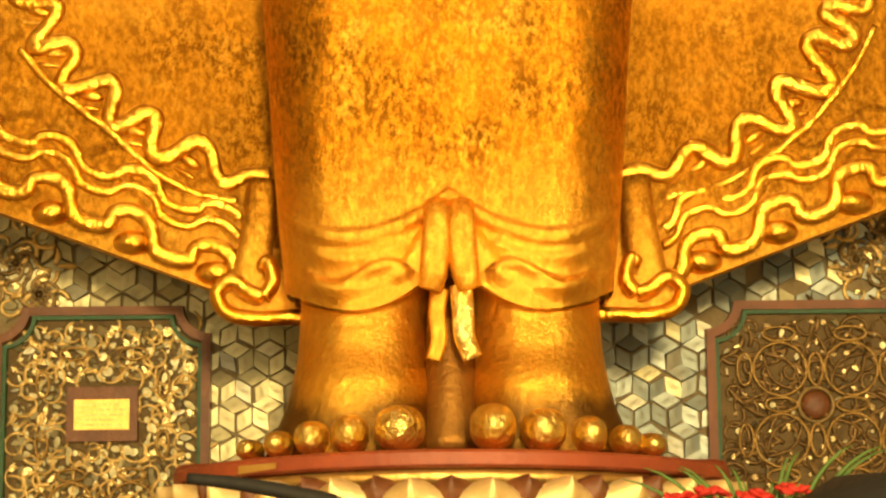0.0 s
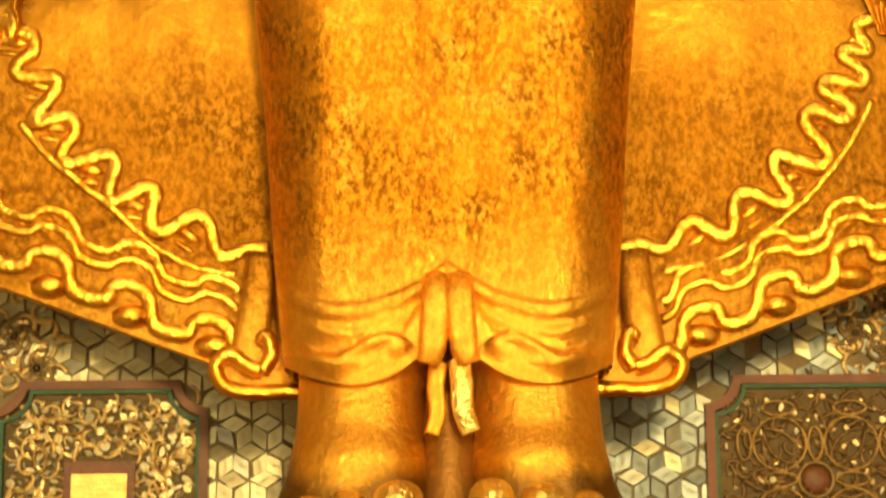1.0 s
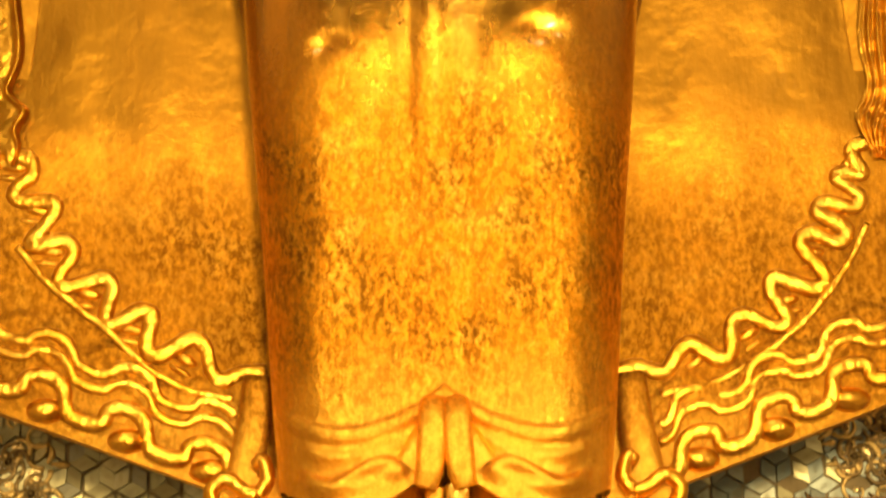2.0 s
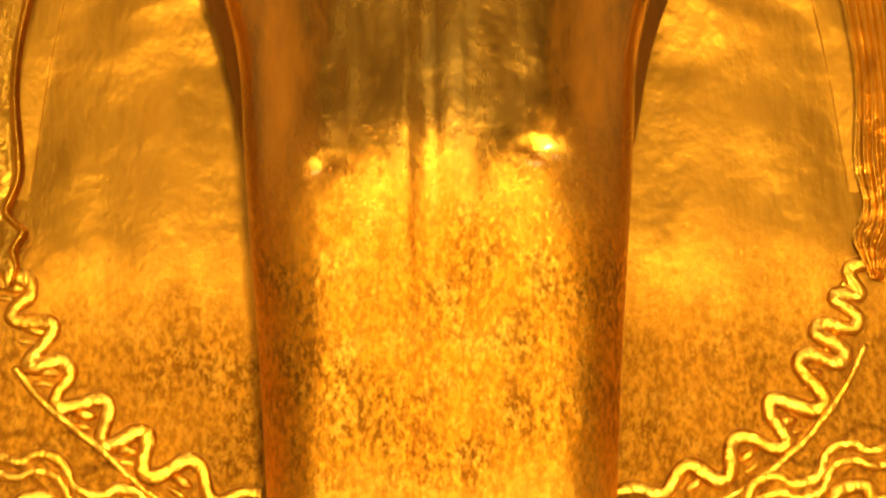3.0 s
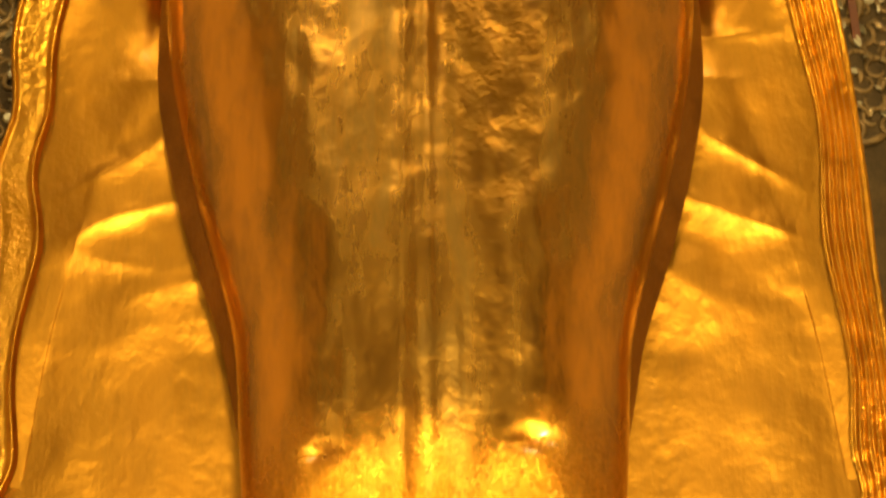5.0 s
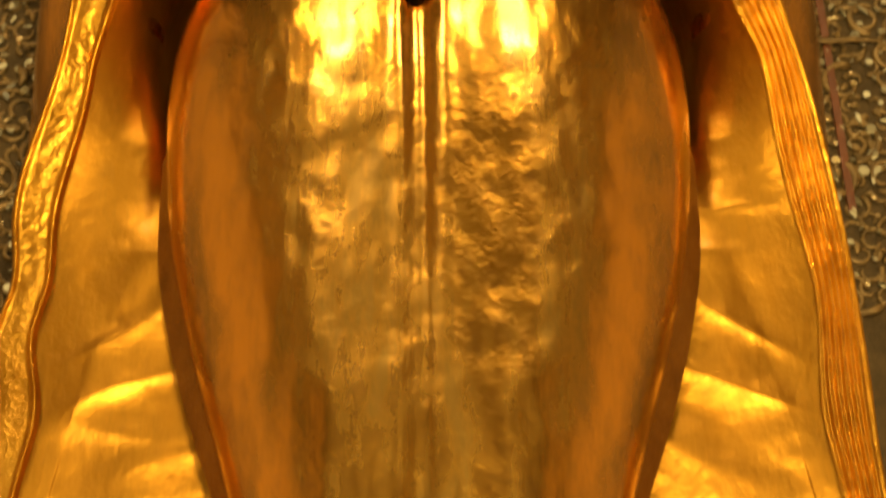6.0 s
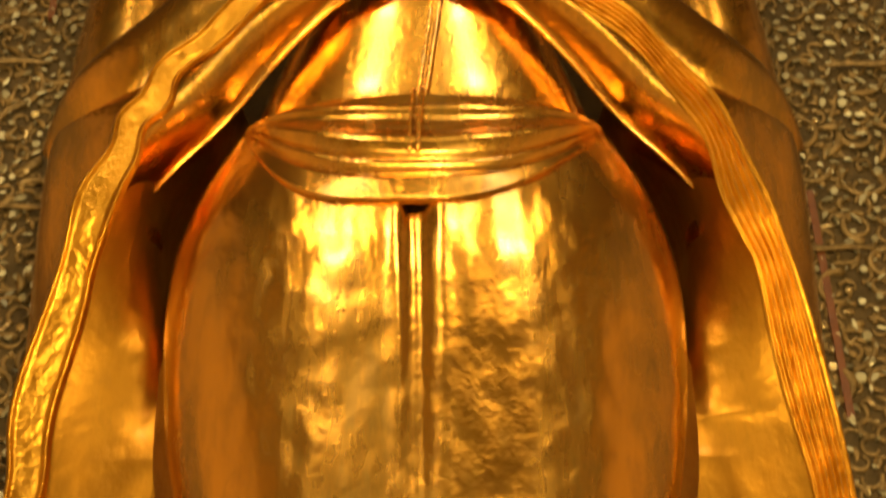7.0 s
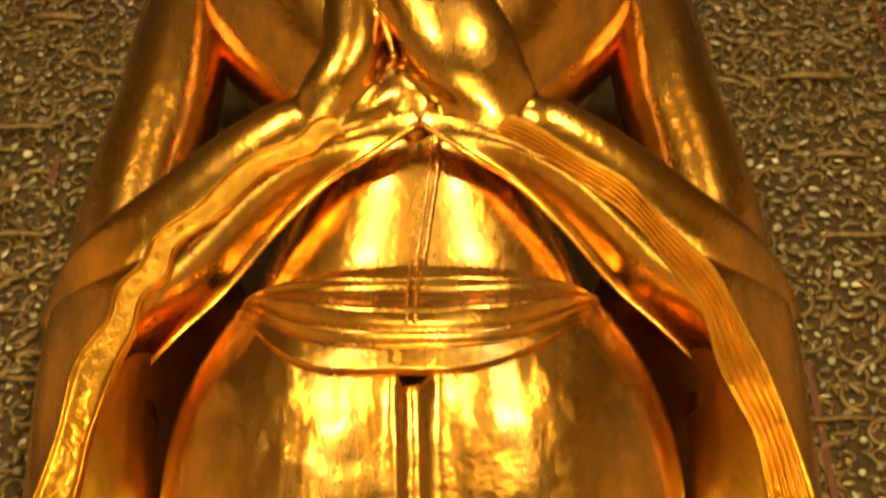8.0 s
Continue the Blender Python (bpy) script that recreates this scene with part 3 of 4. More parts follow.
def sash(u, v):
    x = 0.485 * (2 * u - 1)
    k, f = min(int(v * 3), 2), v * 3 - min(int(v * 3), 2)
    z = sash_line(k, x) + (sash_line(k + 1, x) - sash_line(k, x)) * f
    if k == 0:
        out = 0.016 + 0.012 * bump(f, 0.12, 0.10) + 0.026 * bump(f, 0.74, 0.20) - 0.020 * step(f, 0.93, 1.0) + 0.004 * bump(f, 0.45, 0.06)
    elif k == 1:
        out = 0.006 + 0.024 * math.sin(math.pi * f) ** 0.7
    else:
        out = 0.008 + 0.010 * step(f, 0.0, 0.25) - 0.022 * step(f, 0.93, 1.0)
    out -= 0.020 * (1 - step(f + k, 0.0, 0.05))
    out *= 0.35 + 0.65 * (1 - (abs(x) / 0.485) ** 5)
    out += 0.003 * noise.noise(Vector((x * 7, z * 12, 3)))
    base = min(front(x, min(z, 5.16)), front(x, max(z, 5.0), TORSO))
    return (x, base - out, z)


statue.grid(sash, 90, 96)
# the cord that runs down the torso into the sash
for dx, r in ((0.0, 0.009), (-0.022, 0.006)):
    cord = [(0.060, 5.60), (0.052, 5.48), (0.034, 5.333), (0.014, 5.17), (0.0, 5.085)]
    statue.tube([(x + dx, front(x, z, TORSO) - 0.003, z) for x, z in curve(cord, 24)], r, 8)
    statue.tube([(x + dx, front(x, min(z, 5.16)) - 0.034, z) for x, z in curve([(-0.002, 5.06), (-0.012, 4.93), (-0.016, 4.815)], 12)], r * 0.9, 8)
# torso, arms and joined palms, melted into one body
loft(TORSO, 4.95, 7.45, 120, 110)
core = Shape()
for side in (-1, 1):
    core.tube(curve([(side * 0.70, 3.98, 7.05), (side * 0.765, 3.95, 6.75), (side * 0.80, 3.93, 6.4), (side * 0.812, 3.92, 6.1), (side * 0.85, 3.92, 5.8), (side * 0.872, 3.92, 5.5),
                     (side * 0.885, 3.93, 5.2), (side * 0.893, 3.95, 4.95), (side * 0.893, 3.96, 4.71)], 60),
              lambda f: (0.165 + 0.01 * f) * (1 - 0.5 * step(f, 0.93, 1.0)), 28, 1.1)
    core.tube(curve([(side * 0.93, 3.88, 5.08), (side * 0.86, 3.74, 5.22), (side * 0.68, 3.65, 5.37), (side * 0.46, 3.57, 5.55), (side * 0.27, 3.53, 5.67)], 40),
              lambda f: (0.168 - 0.06 * f) * (1 - 0.3 * step(f, 0.86, 1.0)), 28, 0.62)
    core.ball((side * 0.115, 3.545, 5.69), (0.075, 0.070, 0.20), 40, 28, 1.0, Euler((0, -side * 0.75, 0)).to_matrix())
core.tube(curve([(-0.34, 3.56, 5.56), (-0.262, 3.50, 5.70), (-0.200, 3.475, 5.85), (-0.192, 3.47, 6.1), (-0.17, 3.47, 6.5)], 30), lambda f: 0.075 + 0.022 * step(f, 0.0, 0.3), 28, 0.8)
core.tube(curve([(0.34, 3.57, 5.57), (0.25, 3.49, 5.68), (0.135, 3.44, 5.84), (0.04, 3.42, 6.10), (-0.02, 3.42, 6.5)], 30), lambda f: 0.075 + 0.100 * step(f, 0.05, 0.55), 32, 0.42)
core.ball((-0.02, 3.535, 5.80), (0.12, 0.058, 0.24), 40, 28)


def melt(shape, voxel, rounds):
    """Fuses overlapping closed bodies into one skin and rounds off the seams."""
    ob = new("core", shape.mesh("core", GOLD))
    mod = ob.modifiers.new("melt", "REMESH")
    mod.mode, mod.voxel_size = "VOXEL", voxel
    me = bpy.data.meshes.new_from_object(ob.evaluated_get(bpy.context.evaluated_depsgraph_get()))
    bpy.data.objects.remove(ob)
    co, ends = np.zeros(len(me.vertices) * 3), np.zeros(len(me.edges) * 2, dtype=int)
    me.vertices.foreach_get("co", co)
    me.edges.foreach_get("vertices", ends)
    co, ends = co.reshape(-1, 3), ends.reshape(-1, 2)
    count = np.bincount(ends.ravel(), minlength=len(co))[:, None]
    for k in range(rounds):
        total = np.zeros_like(co)
        np.add.at(total, ends[:, 0], co[ends[:, 1]])
        np.add.at(total, ends[:, 1], co[ends[:, 0]])
        co = co + (0.55 if k % 2 == 0 else -0.35) * (total / np.maximum(count, 1) - co)
    base = len(statue.verts)
    statue.verts += [tuple(p) for p in co.tolist()]
    statue.faces += [tuple(base + i for i in f.vertices) for f in me.polygons]


melt(core, 0.013, 16)
# the seam between the two palms
statue.tube([(x, y, z) for x, y, z in curve([(-0.165, 3.425, 6.20), (-0.140, 3.415, 6.08), (-0.100, 3.415, 5.92), (-0.072, 3.44, 5.80)], 16)], lambda f: 0.012 - 0.004 * f, 8, 0.6)
# neck and head, above the view
statue.ball((0, 3.86, 7.55), (0.2, 0.2, 0.3))
statue.ball((0, 3.84, 7.95), (0.32, 0.34, 0.42))
statue.thing("statue", GOLD, label="standing gilded robed statue with gold leaf worn round its legs", category="statue", other=(BURNISHED, DARK_GOLD, BAND, TRIM, SHADED_ROBE))

# ---- pedestal ----
pedestal = tagged(new("lotus_pedestal"), "round gilded lotus pedestal with a red lacquered rim under the statue", "pedestal")
PX, PY = 0.0, 4.05


def droop(shape):
    """The old rim hangs a little towards its ends."""
    shape.verts = [(x, y, z - 0.055 * x * x * (1 if y < PY else 0)) for x, y, z in shape.verts]
    return shape


droop(Shape().lathe([(0.0, 1.772), (0.56, 1.772), (0.592, 1.770), (0.60, 1.764), (0.60, 1.742), (0.592, 1.737), (0.54, 1.735)], (PX, PY))).thing("rim", RED, parent=pedestal, label="worn red lacquered rim", angle=40)
droop(Shape().lathe([(0.54, 1.736), (0.565, 1.733), (0.57, 1.715), (0.55, 1.705), (0.5, 1.70)], (PX, PY))).thing("band", PETAL, parent=pedestal, label="gilded moulding")
Shape().lathe([(0.52, 1.72), (0.50, 1.60), (0.46, 1.45), (0.50, 1.30), (0.60, 1.22), (0.62, 1.15), (0.0, 1.15)], (PX, PY)).thing("drum", RED, parent=pedestal)


def petal_mesh(name, material, w, h):
    s = Shape()

    def fn(u, v):
        k, a = 2 * u - 1, v * math.pi * 0.62
        half = w * (0.82 + 0.18 * math.sin(math.pi * v)) * (1 - v ** 2.6) ** 0.55
        keel = 0.016 * (1 - min(abs(k) * 2.2, 1)) * v
        return (k * half, -0.055 * math.sin(a) - 0.030 * (1 - k * k) - keel, h * v)
    s.grid(fn, 14, 14)
    back = [(x, y + 0.012, z) for x, y, z in s.verts]
    n = len(s.verts)
    s.verts += back
    s.faces += [tuple(i + n for i in reversed(f)) for f in s.faces]
    return s.mesh(name, material)


GILT_PETAL = plain("pale_gilt_petal", (0.95, 0.78, 0.42), (0.80, 0.56, 0.22), 18.0, 0.32, 0.55)
FRONT_PETAL, BACK_PETAL = petal_mesh("petal", GILT_PETAL, 0.086, 0.130), petal_mesh("petal", MAROON, 0.080, 0.120)
for k in range(26):
    a = 2 * math.pi * (k + 0.5) / 26
    for me, r, z, turn in ((FRONT_PETAL, 0.540, 1.588, 0.0), (BACK_PETAL, 0.515, 1.603, math.pi / 26)):
        ob = new("petal", me)
        ob.parent = pedestal
        b = a + turn
        ob.matrix_local = Matrix.Translation((PX + r * math.sin(b), PY - r * math.cos(b), z)) @ pose(0, 0, 0, 0, 0, math.degrees(b))
altar = tagged(new("altar"), "stepped stone altar base under the lotus pedestal", "altar")
for name, lo, hi in (("plinth", (-1.5, 3.05, 0.0), (1.5, 4.58, 0.95)), ("slab", (-1.6, 2.95, 0.95), (1.6, 4.58, 1.15))):
    Shape().box(lo, hi).thing(name, PLASTER, False, altar)

RUSTY = plain("rusty_gilding", (0.27, 0.17, 0.065), (0.11, 0.062, 0.024), 30.0, 0.32, 0.75)
BRASS_DARK = plain("old_gilding", (0.15, 0.095, 0.034), (0.07, 0.045, 0.016), 30.0, 0.45, 0.5)
# ---- wall behind: structure, panels, mirror mosaic ----
WY = 4.60
wall = Shape().box((-4.5, WY, 0), (4.5, WY + 0.25, 9.4)).thing("wall_back", GROUT, False, kind="structure", label="wall covered in mirror mosaic and stucco scrollwork", category="wall")


def cut_outline(x0, x1, z0, z1, c):
    """A panel's outline with hollowed upper corners."""
    out = [(x0, z0), (x1, z0)]
    for k in range(7):
        a = math.pi / 2 * k / 6
        out.append((x1 - c * math.sin(a), z1 - c * math.cos(a)))
    for k in range(7):
        a = math.pi / 2 * (1 - k / 6)
        out.append((x0 + c * math.sin(a), z1 - c * math.cos(a)))
    return out


def moulding(outline, w, y0, y1):
    """A flat bar of width w inside the outline."""
    s, n = Shape(), len(outline)
    cx, cz = sum(p[0] for p in outline) / n, sum(p[1] for p in outline) / n

    def inner(i):
        a, p, b = (Vector(outline[(i + k) % n]) for k in (-1, 0, 1))
        d1, d2 = (p - a).normalized(), (b - p).normalized()
        m = (Vector((-d1.y, d1.x)) + Vector((-d2.y, d2.x)))
        m = m.normalized() * min(w / max(m.length / 2, 0.5), 1.5 * w)
        return p + m
    ins = [inner(i) for i in range(n)]
    for y in (y0, y1):
        s.verts += [(p[0], y, p[1]) for p in outline] + [(p.x, y, p.y) for p in ins]
    for i in range(n):
        j = (i + 1) % n
        s.faces += [(i, j, n + j, n + i), (i, 2 * n + i, 2 * n + j, j), (n + i, n + j, 3 * n + j, 3 * n + i)]
    return s


def scroll_points(x0, x1, z0, z1, gap, seed, keep=lambda x, z: True):
    rnd, pts = random.Random(seed), []
    for _ in range(6000):
        p = (rnd.uniform(x0, x1), rnd.uniform(z0, z1))
        if keep(*p) and all((p[0] - q[0]) ** 2 + (p[1] - q[1]) ** 2 > gap * gap for q in pts):
            pts.append(p)
    return pts


def scrolls(points, y, size, thick, seed, material=None, parent=None):
    """Stucco curls: a hooked spiral with a leaf beside it, at each point; with a parent, each curl is a part of it."""
    s, rnd = Shape(), random.Random(seed)
    for x, z in points:
        if parent:
            s = Shape()
        r, a0, hand = size * rnd.uniform(0.7, 1.25), rnd.uniform(0, 6.28), rnd.choice((-1, 1))
        sweep = rnd.uniform(3.4, 5.6)
        path = []
        for i in range(15):
            f = i / 14
            a, q = a0 + hand * sweep * f, r * (1 - 0.62 * f)
            path.append((x + q * math.cos(a), y - thick * 0.4, z + q * math.sin(a)))
        s.tube(path, lambda f: thick * (1.1 - 0.6 * f), 6)
        if rnd.random() < 0.6:
            b = a0 - hand * 0.5
            c, e = (x + r * math.cos(b), z + r * math.sin(b)), (x + 2.1 * r * math.cos(b + 0.4), z + 2.1 * r * math.sin(b + 0.4))
            s.tube([(c[0] + (e[0] - c[0]) * k / 6 + 0.25 * r * math.sin(k / 6 * math.pi), y - thick * 0.3, c[1] + (e[1] - c[1]) * k / 6) for k in range(7)],
                   lambda f: thick * (0.4 + 1.1 * math.sin(math.pi * min(f + 0.05, 1))), 6)
        if parent:
            s.thing("scroll", material, parent=parent)
    return s


def chip_meshes(size, material):
    """Small cut mirror pieces: leaf, drop, lozenge and round."""
    out = []
    for n, sq, tip in ((10, 0.42, 1.6), (9, 0.6, 1.2), (4, 0.62, 1.0), (10, 0.95, 1.0)):
        pts = []
        for k in range(n):
            a = 2 * math.pi * k / n
            c, s = math.cos(a), math.sin(a)
            pts.append((size * c * (1.0 if tip == 1.0 else 1 + 0.25 * abs(c) ** tip), size * sq * s * (1 - 0.35 * c if tip == 1.2 else 1)))
        sh = Shape()
        sh.verts = [(x, 0, z) for x, z in pts] + [(x * 0.8, -0.004, z * 0.8) for x, z in pts]
        sh.faces = [(i, (i + 1) % n, n + (i + 1) % n, n + i) for i in range(n)] + [tuple(n + i for i in range(n))]
        out.append(sh.mesh("mirror_chip", material, False))
    return out


CHIPS, GILT_CHIPS = chip_meshes(0.0135, MIRROR), chip_meshes(0.0135, GILTGLASS)


def strew(points, y, parent, seed, limit, big=1.0, bare=0.3):
    rnd = random.Random(seed)
    for x, z in points[:limit]:
        ob = new("mirror_chip", rnd.choice(CHIPS if rnd.random() < bare else GILT_CHIPS))
        ob.parent = parent
        k = rnd.uniform(0.6, 1.35) * big
        ob.matrix_local = pose(x, y, z, rnd.gauss(0, 9), rnd.uniform(0, 180), rnd.gauss(0, 9)) @ Matrix.Diagonal((k, 1, k, 1))


def panel(name, x0, x1, label, seed, ground, curl):
    z0, z1 = 1.16, 2.185
    top = tagged(new(name), label, "wall panel")
    outline = cut_outline(x0, x1, z0, z1, 0.07)
    Shape().prism(cut_outline(x0 + 0.02, x1 - 0.02, z0 + 0.02, z1 - 0.02, 0.07), WY - 0.012, WY - 0.002).thing("ground", ground, False, top)
    moulding(outline, 0.022, WY - 0.045, WY - 0.003).thing("outer_moulding", MAROON if x0 < 0 else FADED, False, top, "brown-red lacquered moulding")
    moulding(cut_outline(x0 + 0.022, x1 - 0.022, z0 + 0.022, z1 - 0.022, 0.072), 0.010, WY - 0.036, WY - 0.003).thing("inner_moulding", GREEN, False, top, "dark green moulding")
    return top


def inside(x0, x1, hole):
    def ok(x, z):
        edge = min(x - x0, x1 - x)
        corner = max(0.10 - edge, 0) + max(z - 2.06, 0)
        return edge > 0.05 and corner < 0.075 and not hole(x, z)
    return ok


def loose_chips(points, y, seed, big):
    """Mirror chips past those that are things of their own, in one mesh."""
    rest, rnd = Shape(), random.Random(seed)
    for x, z in points:
        me, k, b = rnd.choice(GILT_CHIPS), rnd.uniform(0.6, 1.35) * big, len(rest.verts)
        m = pose(x, y, z, rnd.gauss(0, 9), rnd.uniform(0, 180), rnd.gauss(0, 9)) @ Matrix.Diagonal((k, 1, k, 1))
        rest.verts += [tuple(m @ v.co) for v in me.vertices]
        rest.faces += [tuple(b + i for i in f.vertices) for f in me.polygons]
    return rest


GILT_WIRE = plain("gilt_wire", (0.46, 0.30, 0.10), (0.26, 0.16, 0.05), 30.0, 0.3, 0.85)


def lattice(parent, sides, x0, z0, pitch, clear):
    """Thin gilt rings with almonds between them, round a middle that stays clear."""
    half = pitch / 2
    for i in range(-2, 3):
        for j in range(-2, 3):
            for dx, dz, rx, rz in ((half, half, 0.375 * pitch, 0.375 * pitch), (half, 0.0, 0.23 * pitch, 0.1 * pitch), (0.0, half, 0.1 * pitch, 0.23 * pitch)):
                cx, cz = x0 + dx + pitch * i, z0 + dz + pitch * j
                if sides[0] + 0.05 + rx < cx < sides[1] - 0.03 - rx * 0.5 and 1.62 < cz < 2.14 - rz and (cx - x0) ** 2 + (cz - z0) ** 2 > clear ** 2:
                    Shape().tube([(cx + rx * math.cos(k / 20 * 6.2832), WY - 0.030, cz + rz * math.sin(k / 20 * 6.2832)) for k in range(21)], 0.0038, 6, caps=False).thing("loop", GILT_WIRE, parent=parent)


PL = (-1.135, -0.595)
left = panel("scroll_panel", *PL, "gilded scrollwork wall panel with mirror chips and a small framed plaque", 3, BRASS_DARK, BRASS)
hole_l = lambda x, z: abs(x + 0.862) < 0.105 and abs(z - 1.918) < 0.085
ok_l = inside(*PL, hole_l)
spots = scroll_points(PL[0], PL[1], 1.6, 2.15, 0.036, 5, ok_l)
scrolls(spots, WY - 0.018, 0.034, 0.0040, 6, BRASS, left)
bed = scroll_points(PL[0], PL[1], 1.6, 2.15, 0.0165, 8, ok_l)
random.Random(4).shuffle(bed)
strew(bed, WY - 0.016, left, 9, 300, 0.95, 0.7)
loose_chips(bed[300:], WY - 0.016, 10, 0.95).thing("mirror_mosaic", MIRROR, False, left, "small close-set mirror chips", kind="stuff")
lattice(left, PL, -0.862, 1.918, 0.15, 0.11)
plaque = Shape().prism([(-0.862 - 0.088, 1.85), (-0.862 + 0.088, 1.85), (-0.862 + 0.088, 1.985), (-0.862 - 0.088, 1.985)], WY - 0.040, WY - 0.012).thing("plaque", MAROON, False, left, "brown plaque frame")
Shape().prism([(-0.862 - 0.068, 1.879), (-0.862 + 0.068, 1.879), (-0.862 + 0.068, 1.953), (-0.862 - 0.068, 1.953)], WY - 0.044, WY - 0.038).thing("gold_plate", PETAL, False, plaque, "bright gold plate")
bars = Shape()
rnd = random.Random(2)
for row in range(5):
    x = -0.922
    while x < -0.815:
        w = rnd.uniform(0.006, 0.02)
        bars.box((x, WY - 0.046, 1.888 + 0.0125 * row), (x + w, WY - 0.0435, 1.893 + 0.0125 * row))
        x += w + 0.005
bars.thing("lettering", BRASS, False, plaque, "illegible raised lettering")

PR = (0.635, 1.30)
right = panel("scroll_panel", *PR, "tarnished scrollwork wall panel with mirror chips and a round boss", 13, BRASS_DARK, OLIVE)
hole_r = lambda x, z: (x - 0.905) ** 2 + (z - 1.927) ** 2 < 0.052 ** 2
ok_r = inside(*PR, hole_r)
spots = scroll_points(PR[0], PR[1], 1.6, 2.15, 0.034, 15, ok_r)
scrolls(spots, WY - 0.016, 0.034, 0.0056, 16, RUSTY, right)
strew(scroll_points(PR[0], PR[1], 1.6, 2.15, 0.028, 18, ok_r), WY - 0.020, right, 19, 190, 0.6, 0.3)
boss_shape = Shape()
boss_shape.ball((0.905, WY - 0.016, 1.927), (0.036, 0.016, 0.036), 24, 12)
boss = boss_shape.thing("boss", MAROON, parent=right, label="round brown boss")
Shape().tube([(0.905 + 0.043 * math.cos(k / 24 * 6.2832), WY - 0.02, 1.927 + 0.043 * math.sin(k / 24 * 6.2832)) for k in range(25)], 0.006, 8, caps=False).thing("ring", OLIVE, parent=boss)
# long pointed petals round the boss
for k in range(8):
    a = k * math.pi / 4
    s = Shape()
    for w in (-1, 1):
        path = []
        for i in range(13):
            f = i / 12
            q, b = 0.05 + 0.13 * f, w * 0.030 * math.sin(math.pi * f)
            path.append((0.905 + q * math.cos(a) - b * math.sin(a), WY - 0.024, 1.927 + q * math.sin(a) + b * math.cos(a)))
        s.tube(path, 0.0045, 6)
    s.thing("loop", RUSTY, parent=right)

lattice(right, PR, 0.905, 1.927, 0.176, 0.06)

# mirror rhombs round the panels, three to a hexagon
EDGE = 0.0475
s = Shape()
h = EDGE * 0.5 * 0.95
pts = [(0, -h), (h * math.sqrt(3), 0), (0, h), (-h * math.sqrt(3), 0)]
s.verts = [(x, 0, z) for x, z in pts] + [(x * 0.93, -0.006, z * 0.93) for x, z in pts]
s.faces = [(i, (i + 1) % 4, 4 + (i + 1) % 4, 4 + i) for i in range(4)] + [(4, 5, 6, 7)]
RHOMB, GREY_RHOMB = s.mesh("mirror_tile", MIRROR, False), s.mesh("mirror_tile", GREY_MIRROR, False)
rnd = random.Random(21)
count = 0
for i in range(-22, 23):
    for j in range(-2, 20):
        cx = (i + 0.5 * (j % 2)) * EDGE * math.sqrt(3)
        cz = 1.70 + j * EDGE * 1.5
        for k in range(3):
            a = math.radians(90 + 120 * k)
            x, z = cx + EDGE * 0.5 * math.cos(a), cz + EDGE * 0.5 * math.sin(a)
            beside = 0.30 < abs(x) < (0.61 if x < 0 else 0.65) and 1.70 < z < 2.22
            above = 0.30 < abs(x) < 1.22 and 2.185 < z < 2.27 + 0.37 * (abs(x) - 0.55)
            if (beside or above) and rnd.random() > (0.02 if x < 0 else 0.05) and count < 600:
                ob = new("mirror_tile", RHOMB if x < 0 or rnd.random() < 0.15 else GREY_RHOMB)
                ob.parent = wall
                k = rnd.uniform(0.95, 1.045)
                ob.matrix_local = pose(x + rnd.gauss(0, 0.0020), WY - 0.003, z + rnd.gauss(0, 0.0020), rnd.gauss(0, 4.2), 90 - math.degrees(a) + rnd.gauss(0, 4.0), rnd.gauss(0, 4.2)) @ Matrix.Diagonal((k, 1, k, 1))
                count += 1
# round scroll rosettes and loose scrolls over the mosaic at the outer ends
for cx, cz in ((-1.09, 2.30), (-1.03, 2.22), (-1.16, 2.24), (1.02, 2.29), (1.10, 2.25), (1.10, 2.36)):
    s = Shape()
    for k in range(6):
        a = k * math.pi / 3
        s.tube([(cx + 0.022 * math.cos(a) + 0.028 * math.cos(a + q / 10 * 4.4), WY - 0.016, cz + 0.022 * math.sin(a) + 0.028 * math.sin(a + q / 10 * 4.4)) for q in range(11)], 0.0055, 6)
    s.thing("rosette", OLIVE, parent=wall)
ends = scroll_points(-1.35, -0.98, 2.19, 2.6, 0.05, 71) + scroll_points(0.98, 1.35, 2.19, 2.6, 0.05, 72)
scrolls(ends, WY - 0.012, 0.034, 0.006, 73, BRASS, wall)
strew(ends, WY - 0.012, wall, 74, 200, 1.3)

# upper wall: dull stucco scrolls and glinting chips
Shape().box((-2.6, WY - 0.006, 3.6), (2.6, WY, 8.6)).thing("upper_ground", DULL, False, wall, "dull green stucco ground")
side_view = lambda x, z: 1.0 < abs(x) < 1.95
upper, large = [], []
for sx in (-1, 1):
    x0, x1 = (0.98, 1.95) if sx > 0 else (-1.95, -0.98)
    upper += scroll_points(x0, x1, 4.4, 6.1, 0.058, 31 + sx, side_view) + scroll_points(x0, x1, 6.1, 7.9, 0.062, 41 + sx, side_view)
    large += scroll_points(x0, x1, 4.4, 7.9, 0.17, 61 + sx, side_view)
scrolls(upper, WY - 0.008, 0.040, 0.0092, 33).thing("upper_scrollwork", OLIVE, parent=wall, label="tarnished stucco scrolls", kind="stuff")
scrolls(large, WY - 0.014, 0.090, 0.013, 35).thing("large_scrollwork", OLIVE, parent=wall, label="large tarnished stucco scrolls", kind="stuff")
chips = []
